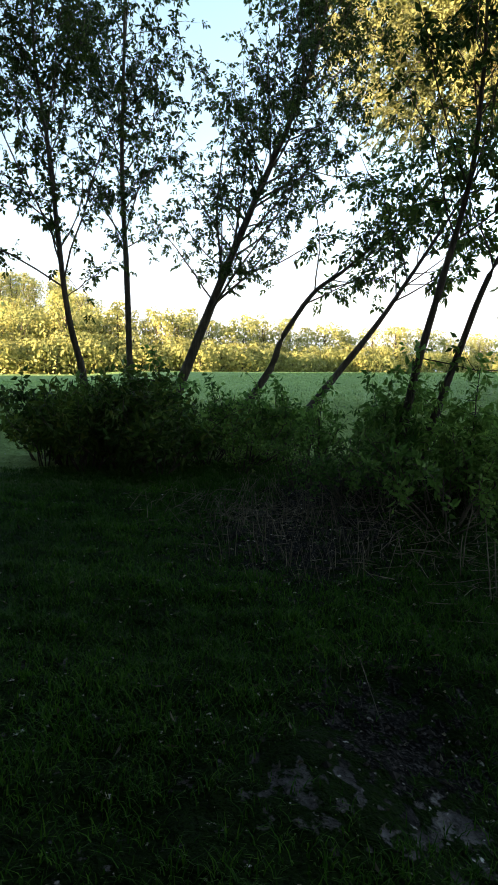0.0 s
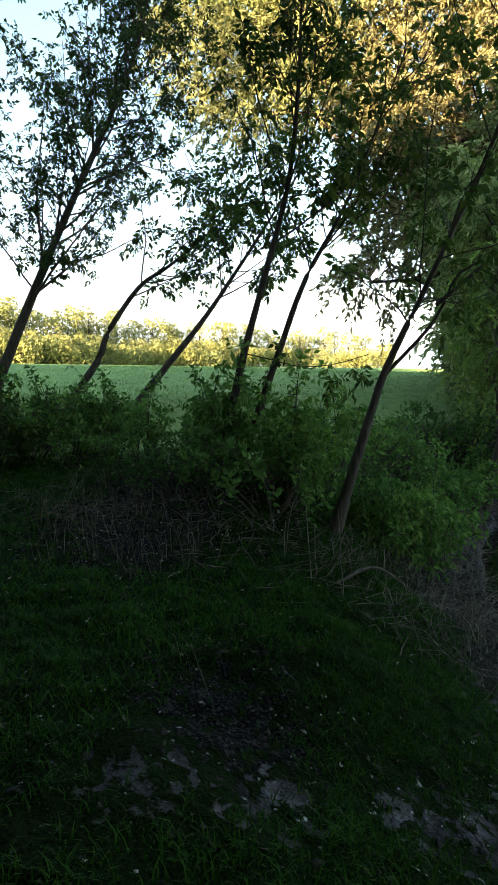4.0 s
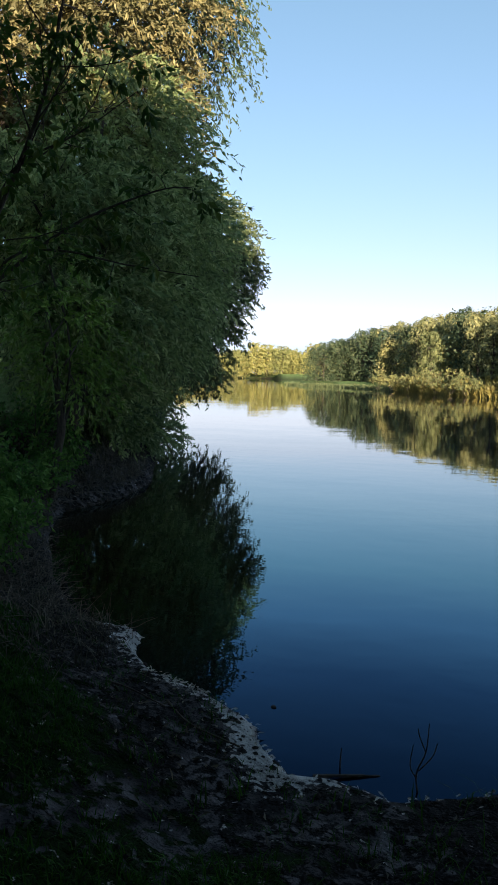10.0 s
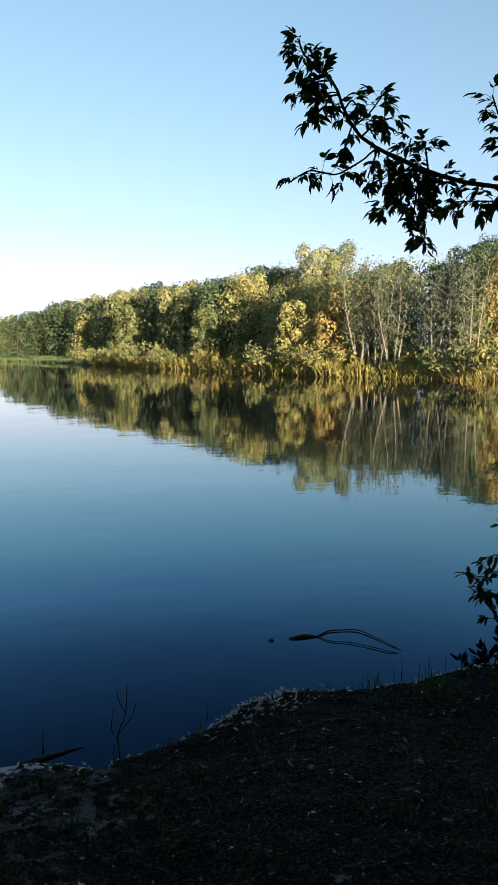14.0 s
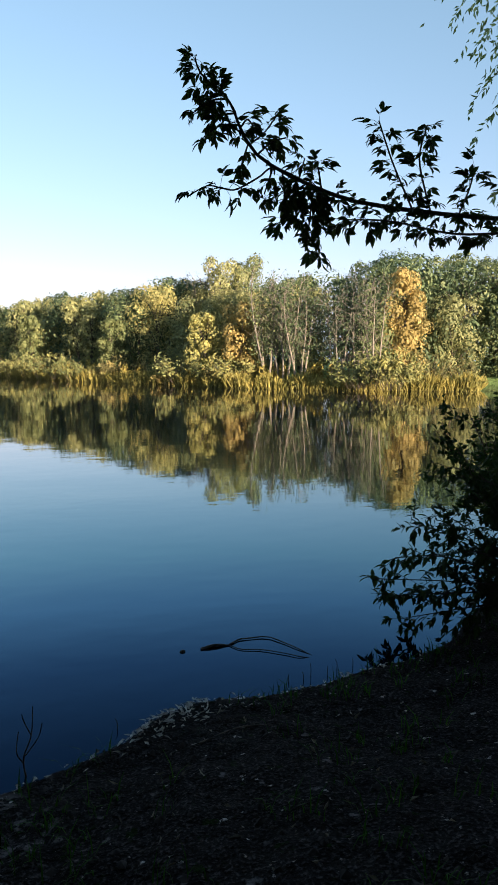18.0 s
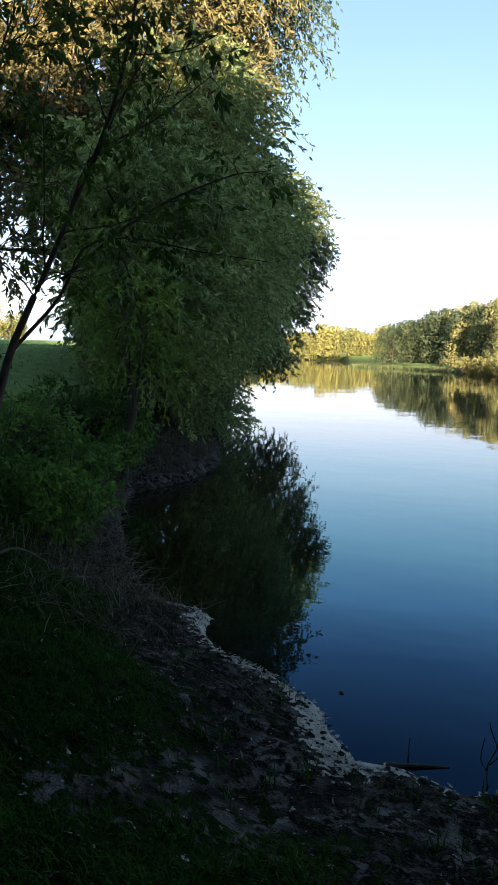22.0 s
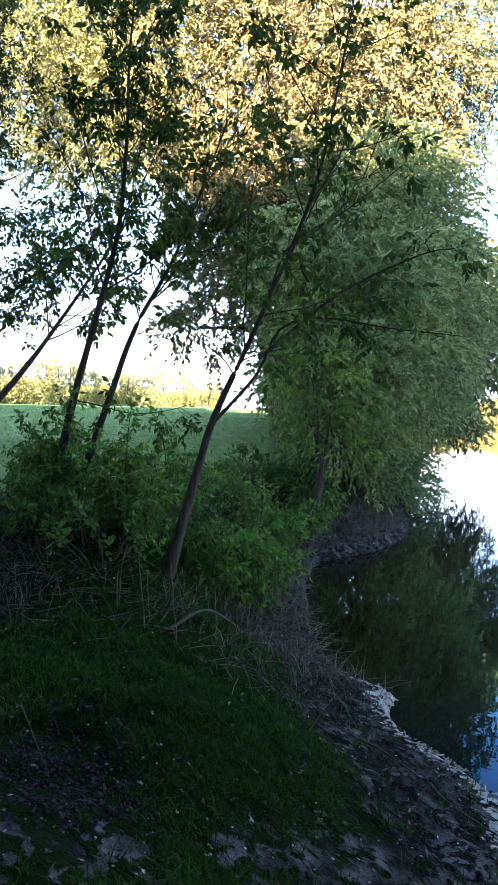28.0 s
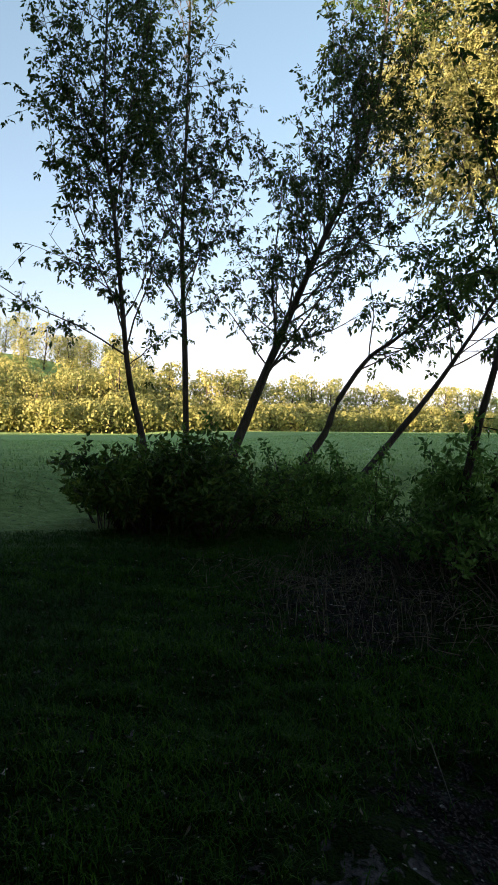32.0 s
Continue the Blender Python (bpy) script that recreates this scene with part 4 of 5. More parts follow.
# unseen wood added behind the path, which shades the bank and the meadow
shade_models = [far_tree("shade_tree", 71 + k, h, w, LEAF_WOOD, "unseen tall tree added behind the bank to cast shade", 1.1, 1100, group="wood behind the bank") for k, (h, w) in enumerate([(12, 4.2), (11, 4.0)])]
places = []
for k in range(52):
    across, back = rng.uniform(12, 64), rng.uniform(12, 34)
    x, y = -across * 0.89 + back * 0.45, -across * 0.45 - back * 0.89
    places.append((x, y, on_land(x, y), int(rng.randint(0, 2))))
scatter(shade_models, places, rng, 0.85, 1.1)
# Unseen lower trees, added to keep stray sun and skylight off the bank.
low_models = [far_tree("bank_tree", 81, 8.5, 3.2, LEAF_WOOD, "unseen leafy tree added behind the path to block light", 0.55, 1700, group="trees behind the path")]
scatter(low_models, [(x, y, on_land(x, y), 0) for x, y in [(4.5, -4), (9, -7), (2, -6), (13, -9), (16, -6), (18, -12), (11, -14), (22, -8), (-3, -6), (7, -10), (-6, -7), (0, -9), (4.2, -6.6), (5.6, -9), (8.5, -1.5), (-9.5, -8), (-8.5, -6.8), (-5.2, -6.4), (-2.2, -5.2), (-0.6, -6.2), (1.2, -8.0), (1.3, -6.1), (3.0, -9.8), (2.7, -11.6), (4.8, -13.8), (0.4, -12.5), (-4.5, -7.5), (-1.5, -11), (-1, -14), (3, -15), (-3.5, -10), (1.5, -17), (-4, -14), (-13, -10), (12, -3), (-6, -11), (4, -12)]], rng, 0.9, 1.05)
# unseen crown added over the standpoint to darken the ground below
unseen_canopy = []
for k in range(34):
    x, y = rng.uniform(-3.2, 6), rng.uniform(-6.5, 1.4)
    if -x + y > 2.2:
        x = -x
    unseen_canopy.append(((x, y, 6.0 + rng.uniform(-0.3, 1.0) + 0.3 * max(0, y) + 0.35 * max(0, -x - 1)), rng.uniform(1.0, 1.4)))
for k in range(26):
    a, d = rng.uniform(0, 2 * np.pi), 4.1 * math.sqrt(rng.uniform())
    unseen_canopy.append(((d * math.cos(a), d * math.sin(a), 7.3 + rng.uniform(0, 0.8)), rng.uniform(0.9, 1.25)))
for k in range(40):
    b, d = rng.uniform(-80, 115), rng.uniform(3.8, 5.0)
    unseen_canopy.append((tuple(at_bearing(b, d, 4.2 + 0.6 * d + rng.uniform(0, 0.3))), rng.uniform(0.7, 0.9)))
lobed_tree("maple_tree", (1.2, -3.2, on_land(1.2, -3.2)), unseen_canopy, 0.24, 87, "unseen spreading tree added over the bank to darken it", LEAF_SHADED, 58, 0.22, 20)

# ---- shrubs ----
far_shrubs = [shrub("waterside_shrub", 95 + k, h, w, m, "low golden shrub among reeds on the far bank", 0.26, 9, 25, "shrubs on the far bank") for k, (h, w, m) in enumerate([(1.6, 1.5, LEAF_GOLD), (1.2, 1.6, REED), (1.9, 1.7, LEAF_WILLOW_SUN)])]
places = []
for u in np.arange(16, 76, 1.6):
    u2 = u + rng.uniform(-0.8, 0.8)
    x, y = np.interp(u2, steps, bank_line[:, 0]), np.interp(u2, steps, bank_line[:, 1])
    o = rng.uniform(-2.8, 0.8)
    x, y = x + o * 0.62, y + o * 0.78
    places.append((x, y, on_land(x, y), int(rng.choice([0, 0, 1, 1, 2]))))
for b0, b1, d0, d1 in [(10.4, 3.4, 84, 66), (-5.2, -10.8, 54, 49), (-20, -24, 44, 43)]:
    for f in np.linspace(0, 1, 7):
        p = at_bearing(b0 + (b1 - b0) * f, d0 + (d1 - d0) * f + rng.uniform(-0.6, 0.6))
        places.append((p[0], p[1], 0.25, 2))
scatter(far_shrubs, places, rng, 0.85, 1.3)
shrub_models = [shrub("shrub", 91 + k, h, w, LEAF_BUSH, "green leafy shrub on the shaded bank", 0.088, 12, 34, "shrubs on the bank", TWIG, 0.55, True) for k, (h, w) in enumerate([(0.66, 0.9), (0.52, 0.8), (0.85, 0.6)])]
places = []
for b, d in [(88, 7.6), (86, 7.5), (84.5, 7.2), (83, 7.5), (81.5, 7.2), (80, 7.5), (82, 8.0), (85.5, 8.1), (79, 7.0), (78, 7.4), (75, 7.1), (72, 7.0), (69.5, 6.6), (67, 6.2), (65, 5.9), (63, 5.5), (61, 5.3), (59, 5.0), (57, 5.3), (55.5, 4.9), (53.5, 5.2), (46.5, 5.7), (44.0, 6.2), (41.5, 7.0), (40.5, 8.2), (58, 6.2), (62, 6.6), (66, 7.0), (70, 7.8), (74, 8.2), (39.5, 9.6), (38, 10.3), (36.5, 10.9), (44, 8.4)]:
    p = at_bearing(b, d)
    places.append((p[0], p[1], on_land(p[0], p[1]), int(rng.randint(0, 3))))
scatter(shrub_models, [p for p in places if p[1] >= 1.6], rng, 0.5, 0.95)
far_side = np.random.RandomState(96)
places_far = [(*at_bearing(b, d)[:2], on_land(*at_bearing(b, d)[:2]), k % 3) for k, (b, d) in enumerate([(43.4, 8.2), (41.6, 8.9), (42.6, 9.6), (44.8, 7.6), (40.2, 9.7), (45.6, 8.8), (47.2, 8.2), (50, 8.4), (39, 10.6), (41, 10.6), (53, 8.2), (48.6, 7.4), (76.5, 7.8), (74.8, 7.6), (73, 7.9), (71.5, 7.5)])]
scatter(shrub_models, places_far, far_side, 0.75, 1.1)
dark_shrubs = [shrub("shrub", 98 + k, h, w, LEAF_MAPLE, "dense dark green shrub under the slim maples", 0.095, 14, 60, "shrubs on the bank", split=True) for k, (h, w) in enumerate([(0.88, 0.8), (0.72, 0.9)])]
scatter(dark_shrubs, [(x, y, z, k % 2) for x, y, z, k in places if y < 1.6], rng, 0.85, 1.1)


def sapling(seed, height, stems, label):
    """Maple shoots: thin upright stems with tiers of compound leaves."""
    q = np.random.RandomState(seed)
    wood, leaves = Geo(), Geo()
    nodes, ways = [], []
    for _ in range(stems):
        a = q.uniform(0, 2 * np.pi)
        line = limb(q, (math.cos(a) * 0.1, math.sin(a) * 0.1, -0.05), (math.cos(a) * 0.25, math.sin(a) * 0.25, 1), height * q.uniform(0.6, 1.05), 9, 0.08, (0, 0, 0.05))
        tube(wood, line, 0.008, 0.003, 5)
        for f in np.arange(0.3, 1.0, 0.11):
            p, t = along(line, f)
            for _ in range(3):
                sub = limb(q, p, t * 0.4 + q.normal(size=3) * 0.6, q.uniform(0.05, 0.24), 4, 0.1)
                tube(wood, sub, 0.003, 0.0015, 3)
                nodes.append(sub[-1])
                ways.append(unit(sub[-1] - sub[0]))
    compound(leaves, np.array(nodes), np.array(ways), 0.075, q)
    e = thing("sapling", (0, 0, 0), label, "shrub", "saplings on the bank")
    part("stem", wood, BARK, e)
    part("foliage", leaves, LEAF_BUSH, e)
    return e


saplings = [sapling(191, 1.25, 3, "upright maple sapling with light green leaves"), sapling(192, 0.85, 5, "bushy young maple shoots with light green leaves")]
places = []
for b, d, k in [(53.2, 5.3, 1), (46.8, 5.9, 1), (43.8, 5.8, 1), (42.0, 5.9, 1), (61.2, 6.6, 0), (59.3, 6.2, 0), (60.2, 6.9, 0), (57, 6.0, 0), (54, 5.6, 0), (64.8, 7.0, 0), (68.5, 7.6, 0), (70.5, 8.0, 1), (74, 8.0, 0), (76, 8.3, 1), (78.5, 8.2, 0), (80.5, 8.0, 1), (82, 7.7, 1), (84, 8.0, 0), (86, 7.8, 1), (46.4, 5.5, 1), (45.2, 5.6, 1), (44, 5.9, 1), (42.4, 6.6, 0), (43.2, 7.4, 1), (50.8, 5.9, 0), (41.2, 8.2, 1), (39.6, 9.2, 1), (38.2, 9.8, 0), (37, 10.4, 1)]:
    p = at_bearing(b, d)
    places.append((p[0], p[1], on_land(p[0], p[1]), k))
scatter(saplings, places, rng, 0.55, 0.95)


# ---- grass and litter ----
def grass_stuff(name, label, mat, n, area, length, width, seed, lean=0.35, need=None, clump=5):
    rng = np.random.RandomState(seed)
    x0, x1, y0, y1 = area
    x, y = rng.uniform(x0, x1, n), rng.uniform(y0, y1, n)
    d = shore_distance(x, y)
    keep = d > 0.1
    if need:
        keep &= rng.uniform(size=n) < need(x, y, d)
    x, y, d = x[keep], y[keep], d[keep]
    x, y = (np.repeat(a, clump) for a in (x, y))
    x, y = x + rng.normal(size=len(x)) * 0.03, y + rng.normal(size=len(x)) * 0.03
    z = land(x, y) - 0.01
    m = len(x)
    h = length * rng.uniform(0.5, 1.4, m)
    a = rng.uniform(0, 2 * np.pi, m)
    bend = lean * rng.uniform(0.2, 1.5, m) * h
    p = np.stack([x, y, z], -1)
    side = np.stack([-np.sin(a), np.cos(a), 0 * a], -1) * (width * rng.uniform(0.6, 1.3, m))[:, None]
    out = np.stack([np.cos(a), np.sin(a), 0 * a], -1)
    mid = p + out * (bend * 0.3)[:, None] + np.array([0, 0, 1.0]) * (h * 0.6)[:, None]
    tip = p + out * bend[:, None] + np.array([0, 0, 1.0]) * (h * 0.95)[:, None]
    v = np.stack([p - side, p + side, mid - side * 0.8, mid + side * 0.8, tip], 1)
    i = np.arange(m)[:, None] * 5
    g = Geo()
    g.add(v, i + [0, 1, 3, 2])
    g.f.append(i + [2, 3, 4])
    return tagged(part(name, g, mat), label, "grass", kind="stuff")


def green_need(x, y, d):
    return np.clip(1.1 - 1.3 * bare_cover(x, y, d) - 1.5 * sand_cover(x, y, d) + 0.8 * waves(x, y, 2.5, 9) + 0.5 * waves(x, y, 7.0, 19), 0.04, 1) * (0.3 + 0.7 * smooth(np.hypot(x, y), 1.2, 2.0))


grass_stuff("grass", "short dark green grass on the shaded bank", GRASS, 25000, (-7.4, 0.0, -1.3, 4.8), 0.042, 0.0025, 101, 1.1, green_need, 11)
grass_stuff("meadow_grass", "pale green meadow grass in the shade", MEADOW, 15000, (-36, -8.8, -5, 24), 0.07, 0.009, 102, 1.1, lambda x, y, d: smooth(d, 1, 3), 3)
grass_stuff("dry_grass", "grey dry grass hanging over the bank's edge", DRY, 12000, (-8.5, -2.3, 2.5, 13), 0.14, 0.003, 103, 1.7, lambda x, y, d: (1 - smooth(d, 0.7, 1.7)) * smooth(d, 0.08, 0.2) * np.where(y > 4.9, 1, 0.45))


def reeds(name, label, line, count, height, seed, mat=REED):
    rng = np.random.RandomState(seed)
    line = np.array(line, float)
    st = np.concatenate([[0], np.cumsum(np.linalg.norm(np.diff(line, axis=0), axis=1))])
    u = rng.uniform(0, st[-1], count)
    x, y = np.interp(u, st, line[:, 0]), np.interp(u, st, line[:, 1])
    o = rng.uniform(-0.9, 2.2, count)
    x, y = x + 0.62 * o, y + 0.78 * o
    h = height * (0.72 + 0.22 * np.sin(u * 0.9) * np.sin(u * 0.37 + 1) + 0.2 * np.sin(u * 2.3) + rng.uniform(-0.25, 0.25, count))
    g = Geo()
    d = unit(np.stack([rng.normal(size=count) * 0.32, rng.normal(size=count) * 0.32, np.ones(count)], -1))
    p = np.stack([x, y, np.full(count, -0.05)], -1)
    blades(g, p, d, h, 0.09, rng)
    for f in (0.4, 0.6, 0.8):
        blades(g, p + d * (h * f)[:, None], d + rng.normal(size=(count, 3)) * 0.45, h * 0.4, 0.07, rng)
    return tagged(part(name, g, mat), label, "reeds", kind="stuff")


reeds("reeds", "golden reeds along the far water's edge", [(24, 41), (16, 43.5), (9.5, 48), (4.5, 56), (-4, 68), (-13, 84)], 15000, 1.0, 111)
reeds("reeds", "low green reeds along the distant bank", [(-13, 84), (-23, 98), (-36, 112)], 2600, 0.55, 112, LEAF_SHADE_GREEN)


grass_stuff("dry_stalks", "dead upright stalks under the bank's shrubs", DRY, 1500, (-6.5, -2.3, 0.6, 4.2), 0.24, 0.0022, 105, 0.8, lambda x, y, d: (bare_cover(x, y, d) > 0.35) * smooth(d, 0.7, 1.0) * smooth(-x, 2.2, 2.9) * 0.55, 3)

# ---- the branch over the water and the right bank ----
def near_tree():
    """A maple whose low branch reaches out over the water."""
    rng = np.random.RandomState(121)
    base = np.array([3.5, 1.25, on_land(3.5, 1.25)])
    wood, crown = Geo(), Geo()
    trunk = spline(np.array([(3.5, 1.25, base[2] - 0.2), (3.45, 1.28, 1.4), (3.3, 1.35, 2.6), (3.2, 1.5, 4.0), (3.0, 1.7, 6.0)]) - base, 16)
    tube(wood, trunk, 0.09, 0.04, 9, 0.05, rng)
    main = [(3.4, 1.3, 1.9), (2.6, 1.6, 2.25), (2.0, 1.8, 2.38), (1.35, 1.89, 2.41), (1.08, 1.9, 2.42), (0.83, 1.9, 2.44), (0.7, 1.89, 2.47), (0.597, 1.91, 2.517), (0.516, 1.9, 2.561), (0.47, 1.89, 2.628), (0.452, 1.91, 2.688), (0.404, 1.9, 2.722), (0.362, 1.89, 2.757), (0.354, 1.91, 2.8)]
    second = [(2.4, 1.65, 2.3), (1.9, 1.8, 2.36), (1.36, 1.87, 2.37), (1.12, 1.88, 2.36), (0.92, 1.89, 2.39), (0.77, 1.9, 2.39)]
    third = [(0.674, 1.89, 2.482), (0.577, 1.91, 2.525), (0.527, 1.89, 2.492), (0.467, 1.91, 2.461), (0.425, 1.89, 2.457), (0.383, 1.9, 2.464), (0.328, 1.89, 2.43)]
    offs = [[(0.99, 1.9, 2.43), (0.93, 1.91, 2.56), (0.88, 1.9, 2.67)], [(1.05, 1.9, 2.42), (1.0, 1.88, 2.56), (1.02, 1.88, 2.66)], [(1.14, 1.9, 2.42), (1.16, 1.88, 2.49), (1.17, 1.87, 2.55)], [(1.4, 1.88, 2.41), (1.32, 1.86, 2.47), (1.25, 1.86, 2.49)], [(1.6, 1.85, 2.4), (1.45, 1.82, 2.55), (1.36, 1.82, 2.66)], [(2.0, 1.78, 2.38), (1.75, 1.8, 2.7), (1.6, 1.8, 2.85)]]
    # shoots off the tip of the low branch: where they leave it, how they bow, where they end
    for z, bow, tip in [(2.603, 0.025, (0.379, 1.87, 2.592)), (2.66, 0.0, (0.388, 1.91, 2.65)), (2.58, -0.01, (0.587, 1.91, 2.672)), (2.556, 0.01, (0.6, 1.87, 2.596)), (2.698, 0.012, (0.346, 1.89, 2.65)), (2.478, -0.01, (0.59, 1.91, 2.366)), (2.476, 0.0, (0.667, 1.89, 2.315)), (2.472, 0.0, (0.71, 1.91, 2.296)), (2.495, 0.0, (0.67, 1.93, 2.562)), (2.516, 0.0, (0.602, 1.89, 2.44)), (2.53, 0.0, (0.547, 1.91, 2.452)), (2.585, 0.0, (0.488, 1.93, 2.544)), (2.485, -0.01, (0.612, 1.91, 2.47)), (2.468, 0.02, (0.7, 1.93, 2.555)), (2.62, 0.02, (0.512, 1.89, 2.625))]:
        start = np.array([np.interp(z, [p[2] for p in main[5:]], [p[k] for p in main[5:]]) for k in range(3)])
        offs.append([tuple(start), tuple((start + tip) / 2 + (0, 0, bow)), tip])
    e = thing("maple_tree", base, "dark maple with low leafy branch reaching over water", "tree")
    leaf_data = [compound_leaf(n, 300 + n) for n in (3, 5, 5, 3, 7)]
    leaf_data += [compound_leaf(n, 310 + n) for n in (5, 3)]
    count = 0
    for line, r, lo, name in [(main, 0.009, 0.12, "branch"), (second, 0.006, 0.3, "branch"), (third, 0.003, 0.38, "branch")] + [(o, 0.003, 0.08, "side_shoot") for o in offs]:
        tip_bare = line is main
        line = spline(np.array(line) - base, 24)
        twig = Geo()
        tube(twig, line, r, 0.002, 6)
        shoot = part(name, twig, BARK, e, smooth=True)
        total = np.linalg.norm(np.diff(line, axis=0), axis=1).sum()
        for k, f in enumerate(np.arange(lo, 1.0, (0.0068 if name == "side_shoot" else 0.014) / total)):
            if tip_bare and (0.5 < f < 0.82 or f >= 0.82 and k % 3 == 0):
                continue
            p, t = along(line, min(f, 0.995))
            d = unit(t * 0.5 + rng.normal(size=3) * (0.8, 0.8, 0.6) + np.array([0, 0, 0.05]))
            leaf = new("leaf", leaf_data[count % len(leaf_data)])
            leaf.parent = shoot
            turn = Vector(d).to_track_quat("X", "Z").to_matrix() @ Euler((rng.uniform(-0.7, 0.7), 0, 0)).to_matrix()
            leaf.matrix_basis = Matrix.Translation(p) @ turn.to_4x4() @ Matrix.Scale(rng.uniform(0.52, 0.92), 4)
            count += 1
    high = []
    for _ in range(26):
        p, t = along(trunk, rng.uniform(0.45, 0.99))
        line = limb(rng, p, t * 0.5 + unit(rng.normal(size=3) * (1, 1, 0.3)), rng.uniform(0.7, 1.3), 7, 0.1, (0, 0, 0.05))
        tube(wood, line, 0.01, 0.003, 4)
        high += [along(line, u * 0.99)[0] for u in rng.uniform(0.3, 1, 40)]
    high = np.array(high)
    blades(crown, high + rng.normal(size=high.shape) * 0.06, rng.normal(size=high.shape) + (0, 0, -0.6), 0.09 * rng.uniform(0.7, 1.2, len(high)), 0.04, rng)
    part("trunk", wood, BARK, e, smooth=True)
    part("crown", crown, LEAF_SHADED, e)


def compound_leaf(n, seed):
    """A leaf on its stalk: pointed leaflets in pairs and one at the tip, hanging."""
    g = Geo()
    q = np.random.RandomState(seed)
    stalk = 0.02 + 0.006 * n
    line = np.array([(0, 0, 0), (stalk * 0.5, 0, -0.004), (stalk, 0, -0.02)])
    tube(g, line, 0.0009, 0.0006, 3)
    size = 0.042
    p, d = [], []
    for k in range(n // 2):
        at, _ = along(line, 1 - 0.4 * (k + 0.6) / (n // 2))
        for sign in (1, -1):
            p.append(at)
            d.append((0.55, 0.75 * sign, -0.55 + q.normal() * 0.25))
    p.append(line[-1])
    d.append((0.8, q.normal() * 0.15, -0.7))
    p, d = np.array(p), unit(np.array(d, float))
    near_leaf(g, p, d, size * q.uniform(0.8, 1.15, len(p)), q)
    return g.data("leaf", LEAF_SHADED)


def near_leaf(geo, p, d, length, rng):
    """A pointed leaflet in six points, folded on its midrib."""
    n = len(p)
    s = unit(np.cross(d, np.array([0, 0, 1.0]) + 0.35 * rng.normal(size=(n, 3))))
    up = np.cross(s, d)
    L = length[:, None]
    w = L * 0.2
    v = np.stack([p, p + d * L * 0.32 + s * w + up * w * 0.3, p + d * L * 0.66 + s * w * 0.72 + up * w * 0.2, p + d * L - up * w * 0.6, p + d * L * 0.66 - s * w * 0.72 + up * w * 0.2, p + d * L * 0.32 - s * w + up * w * 0.3, p + d * L * 0.5], 1)
    i = np.arange(n)[:, None] * 7
    geo.add(v, np.concatenate([i + [0, 6, 1], i + [1, 6, 2], i + [2, 6, 3], i + [3, 6, 4], i + [4, 6, 5], i + [5, 6, 0]]))


near_tree()
right_lobes = [(-37, 9.5, 6.6, 1.2), (-39, 9, 5.2, 1.1), (-42, 9, 6.0, 1.3), (-45, 9.5, 4.5, 1.3), (-42, 10, 8.0, 1.4), (-48, 9, 7.0, 1.4), (-47, 9, 3.2, 1.2)]
lobed_tree("willow_tree", at_bearing(-50, 10.0, 0.5), [(at_bearing(b, d, z), r) for b, d, z, r in right_lobes], 0.16, 131, "dark willow with hanging twigs on the shaded bank", LEAF_WILLOW_GREEN, 90, 0.1, 16, 0.9)
bank_shrubs = [shrub("bank_shrub", 141, 1.35, 1.1, LEAF_SHADED, "dark leafy shrub standing by the water", 0.085, 18, 110, "shrubs by the water")]
scatter(bank_shrubs, [(3.6, 3.9, 0.4, 0), (4.2, 5.4, 0.3, 0), (3.9, 4.6, 0.4, 0), (4.9, 6.2, 0.3, 0), (4.4, 4.9, 0.5, 0), (3.7, 5.1, 0.2, 0), (3.4, 4.4, 0.2, 0)], rng, 0.85, 1.1)


def overhanging_shrub(base, tips, seed, label):
    """Arching branches that reach out from one foot, with leaves hanging from side twigs."""
    q = np.random.RandomState(seed)
    base = np.array(base, float)
    e = thing("bank_shrub", base, label, "shrub", "shrubs by the water")
    crown = Geo()
    for tip in tips:
        t = np.array(tip, float) - base
        mid = t * 0.55 + np.array([0, 0, 0.16 + 0.1 * abs(t[2])]) + q.normal(size=3) * 0.05
        line = spline([(0, 0, -0.05), t * 0.2 + np.array([0, 0, 0.2]), mid, t], 18)
        wood = Geo()
        tube(wood, line, 0.011, 0.003, 5)
        for f in np.linspace(0.38, 1.0, 17):
            p, way = along(line, min(f, 0.995))
            twig = limb(q, p, way * 0.8 + q.normal(size=3) * 0.6, q.uniform(0.1, 0.28), 5, 0.12, (0, 0, -0.03))
            tube(wood, twig, 0.003, 0.0015, 3)
            n = 9
            pts = np.array([along(twig, u * 0.99)[0] for u in q.uniform(0.15, 1, n)])
            d = unit(unit(twig[-1] - twig[0]) * 0.6 + q.normal(size=(n, 3)) * 0.6 + np.array([0, 0, -0.45]))
            near_leaf(crown, pts, d, 0.085 * q.uniform(0.6, 1.15, n), q)
        part("stem", wood, BARK, e, smooth=True)
    part("foliage", crown, LEAF_SHADED, e)


overhanging_shrub((3.1, 4.0, on_land(3.1, 4.0)), [(2.02, 4.62, 0.36), (2.06, 4.5, 0.26), (2.15, 4.38, 0.13), (2.25, 4.53, 0.8), (2.2, 4.66, 0.5), (2.34, 4.38, 0.24), (2.44, 4.44, 0.9), (2.32, 4.3, 0.62), (2.52, 4.2, 0.18)], 146, "dark shrub with leafy branches hanging over the water")
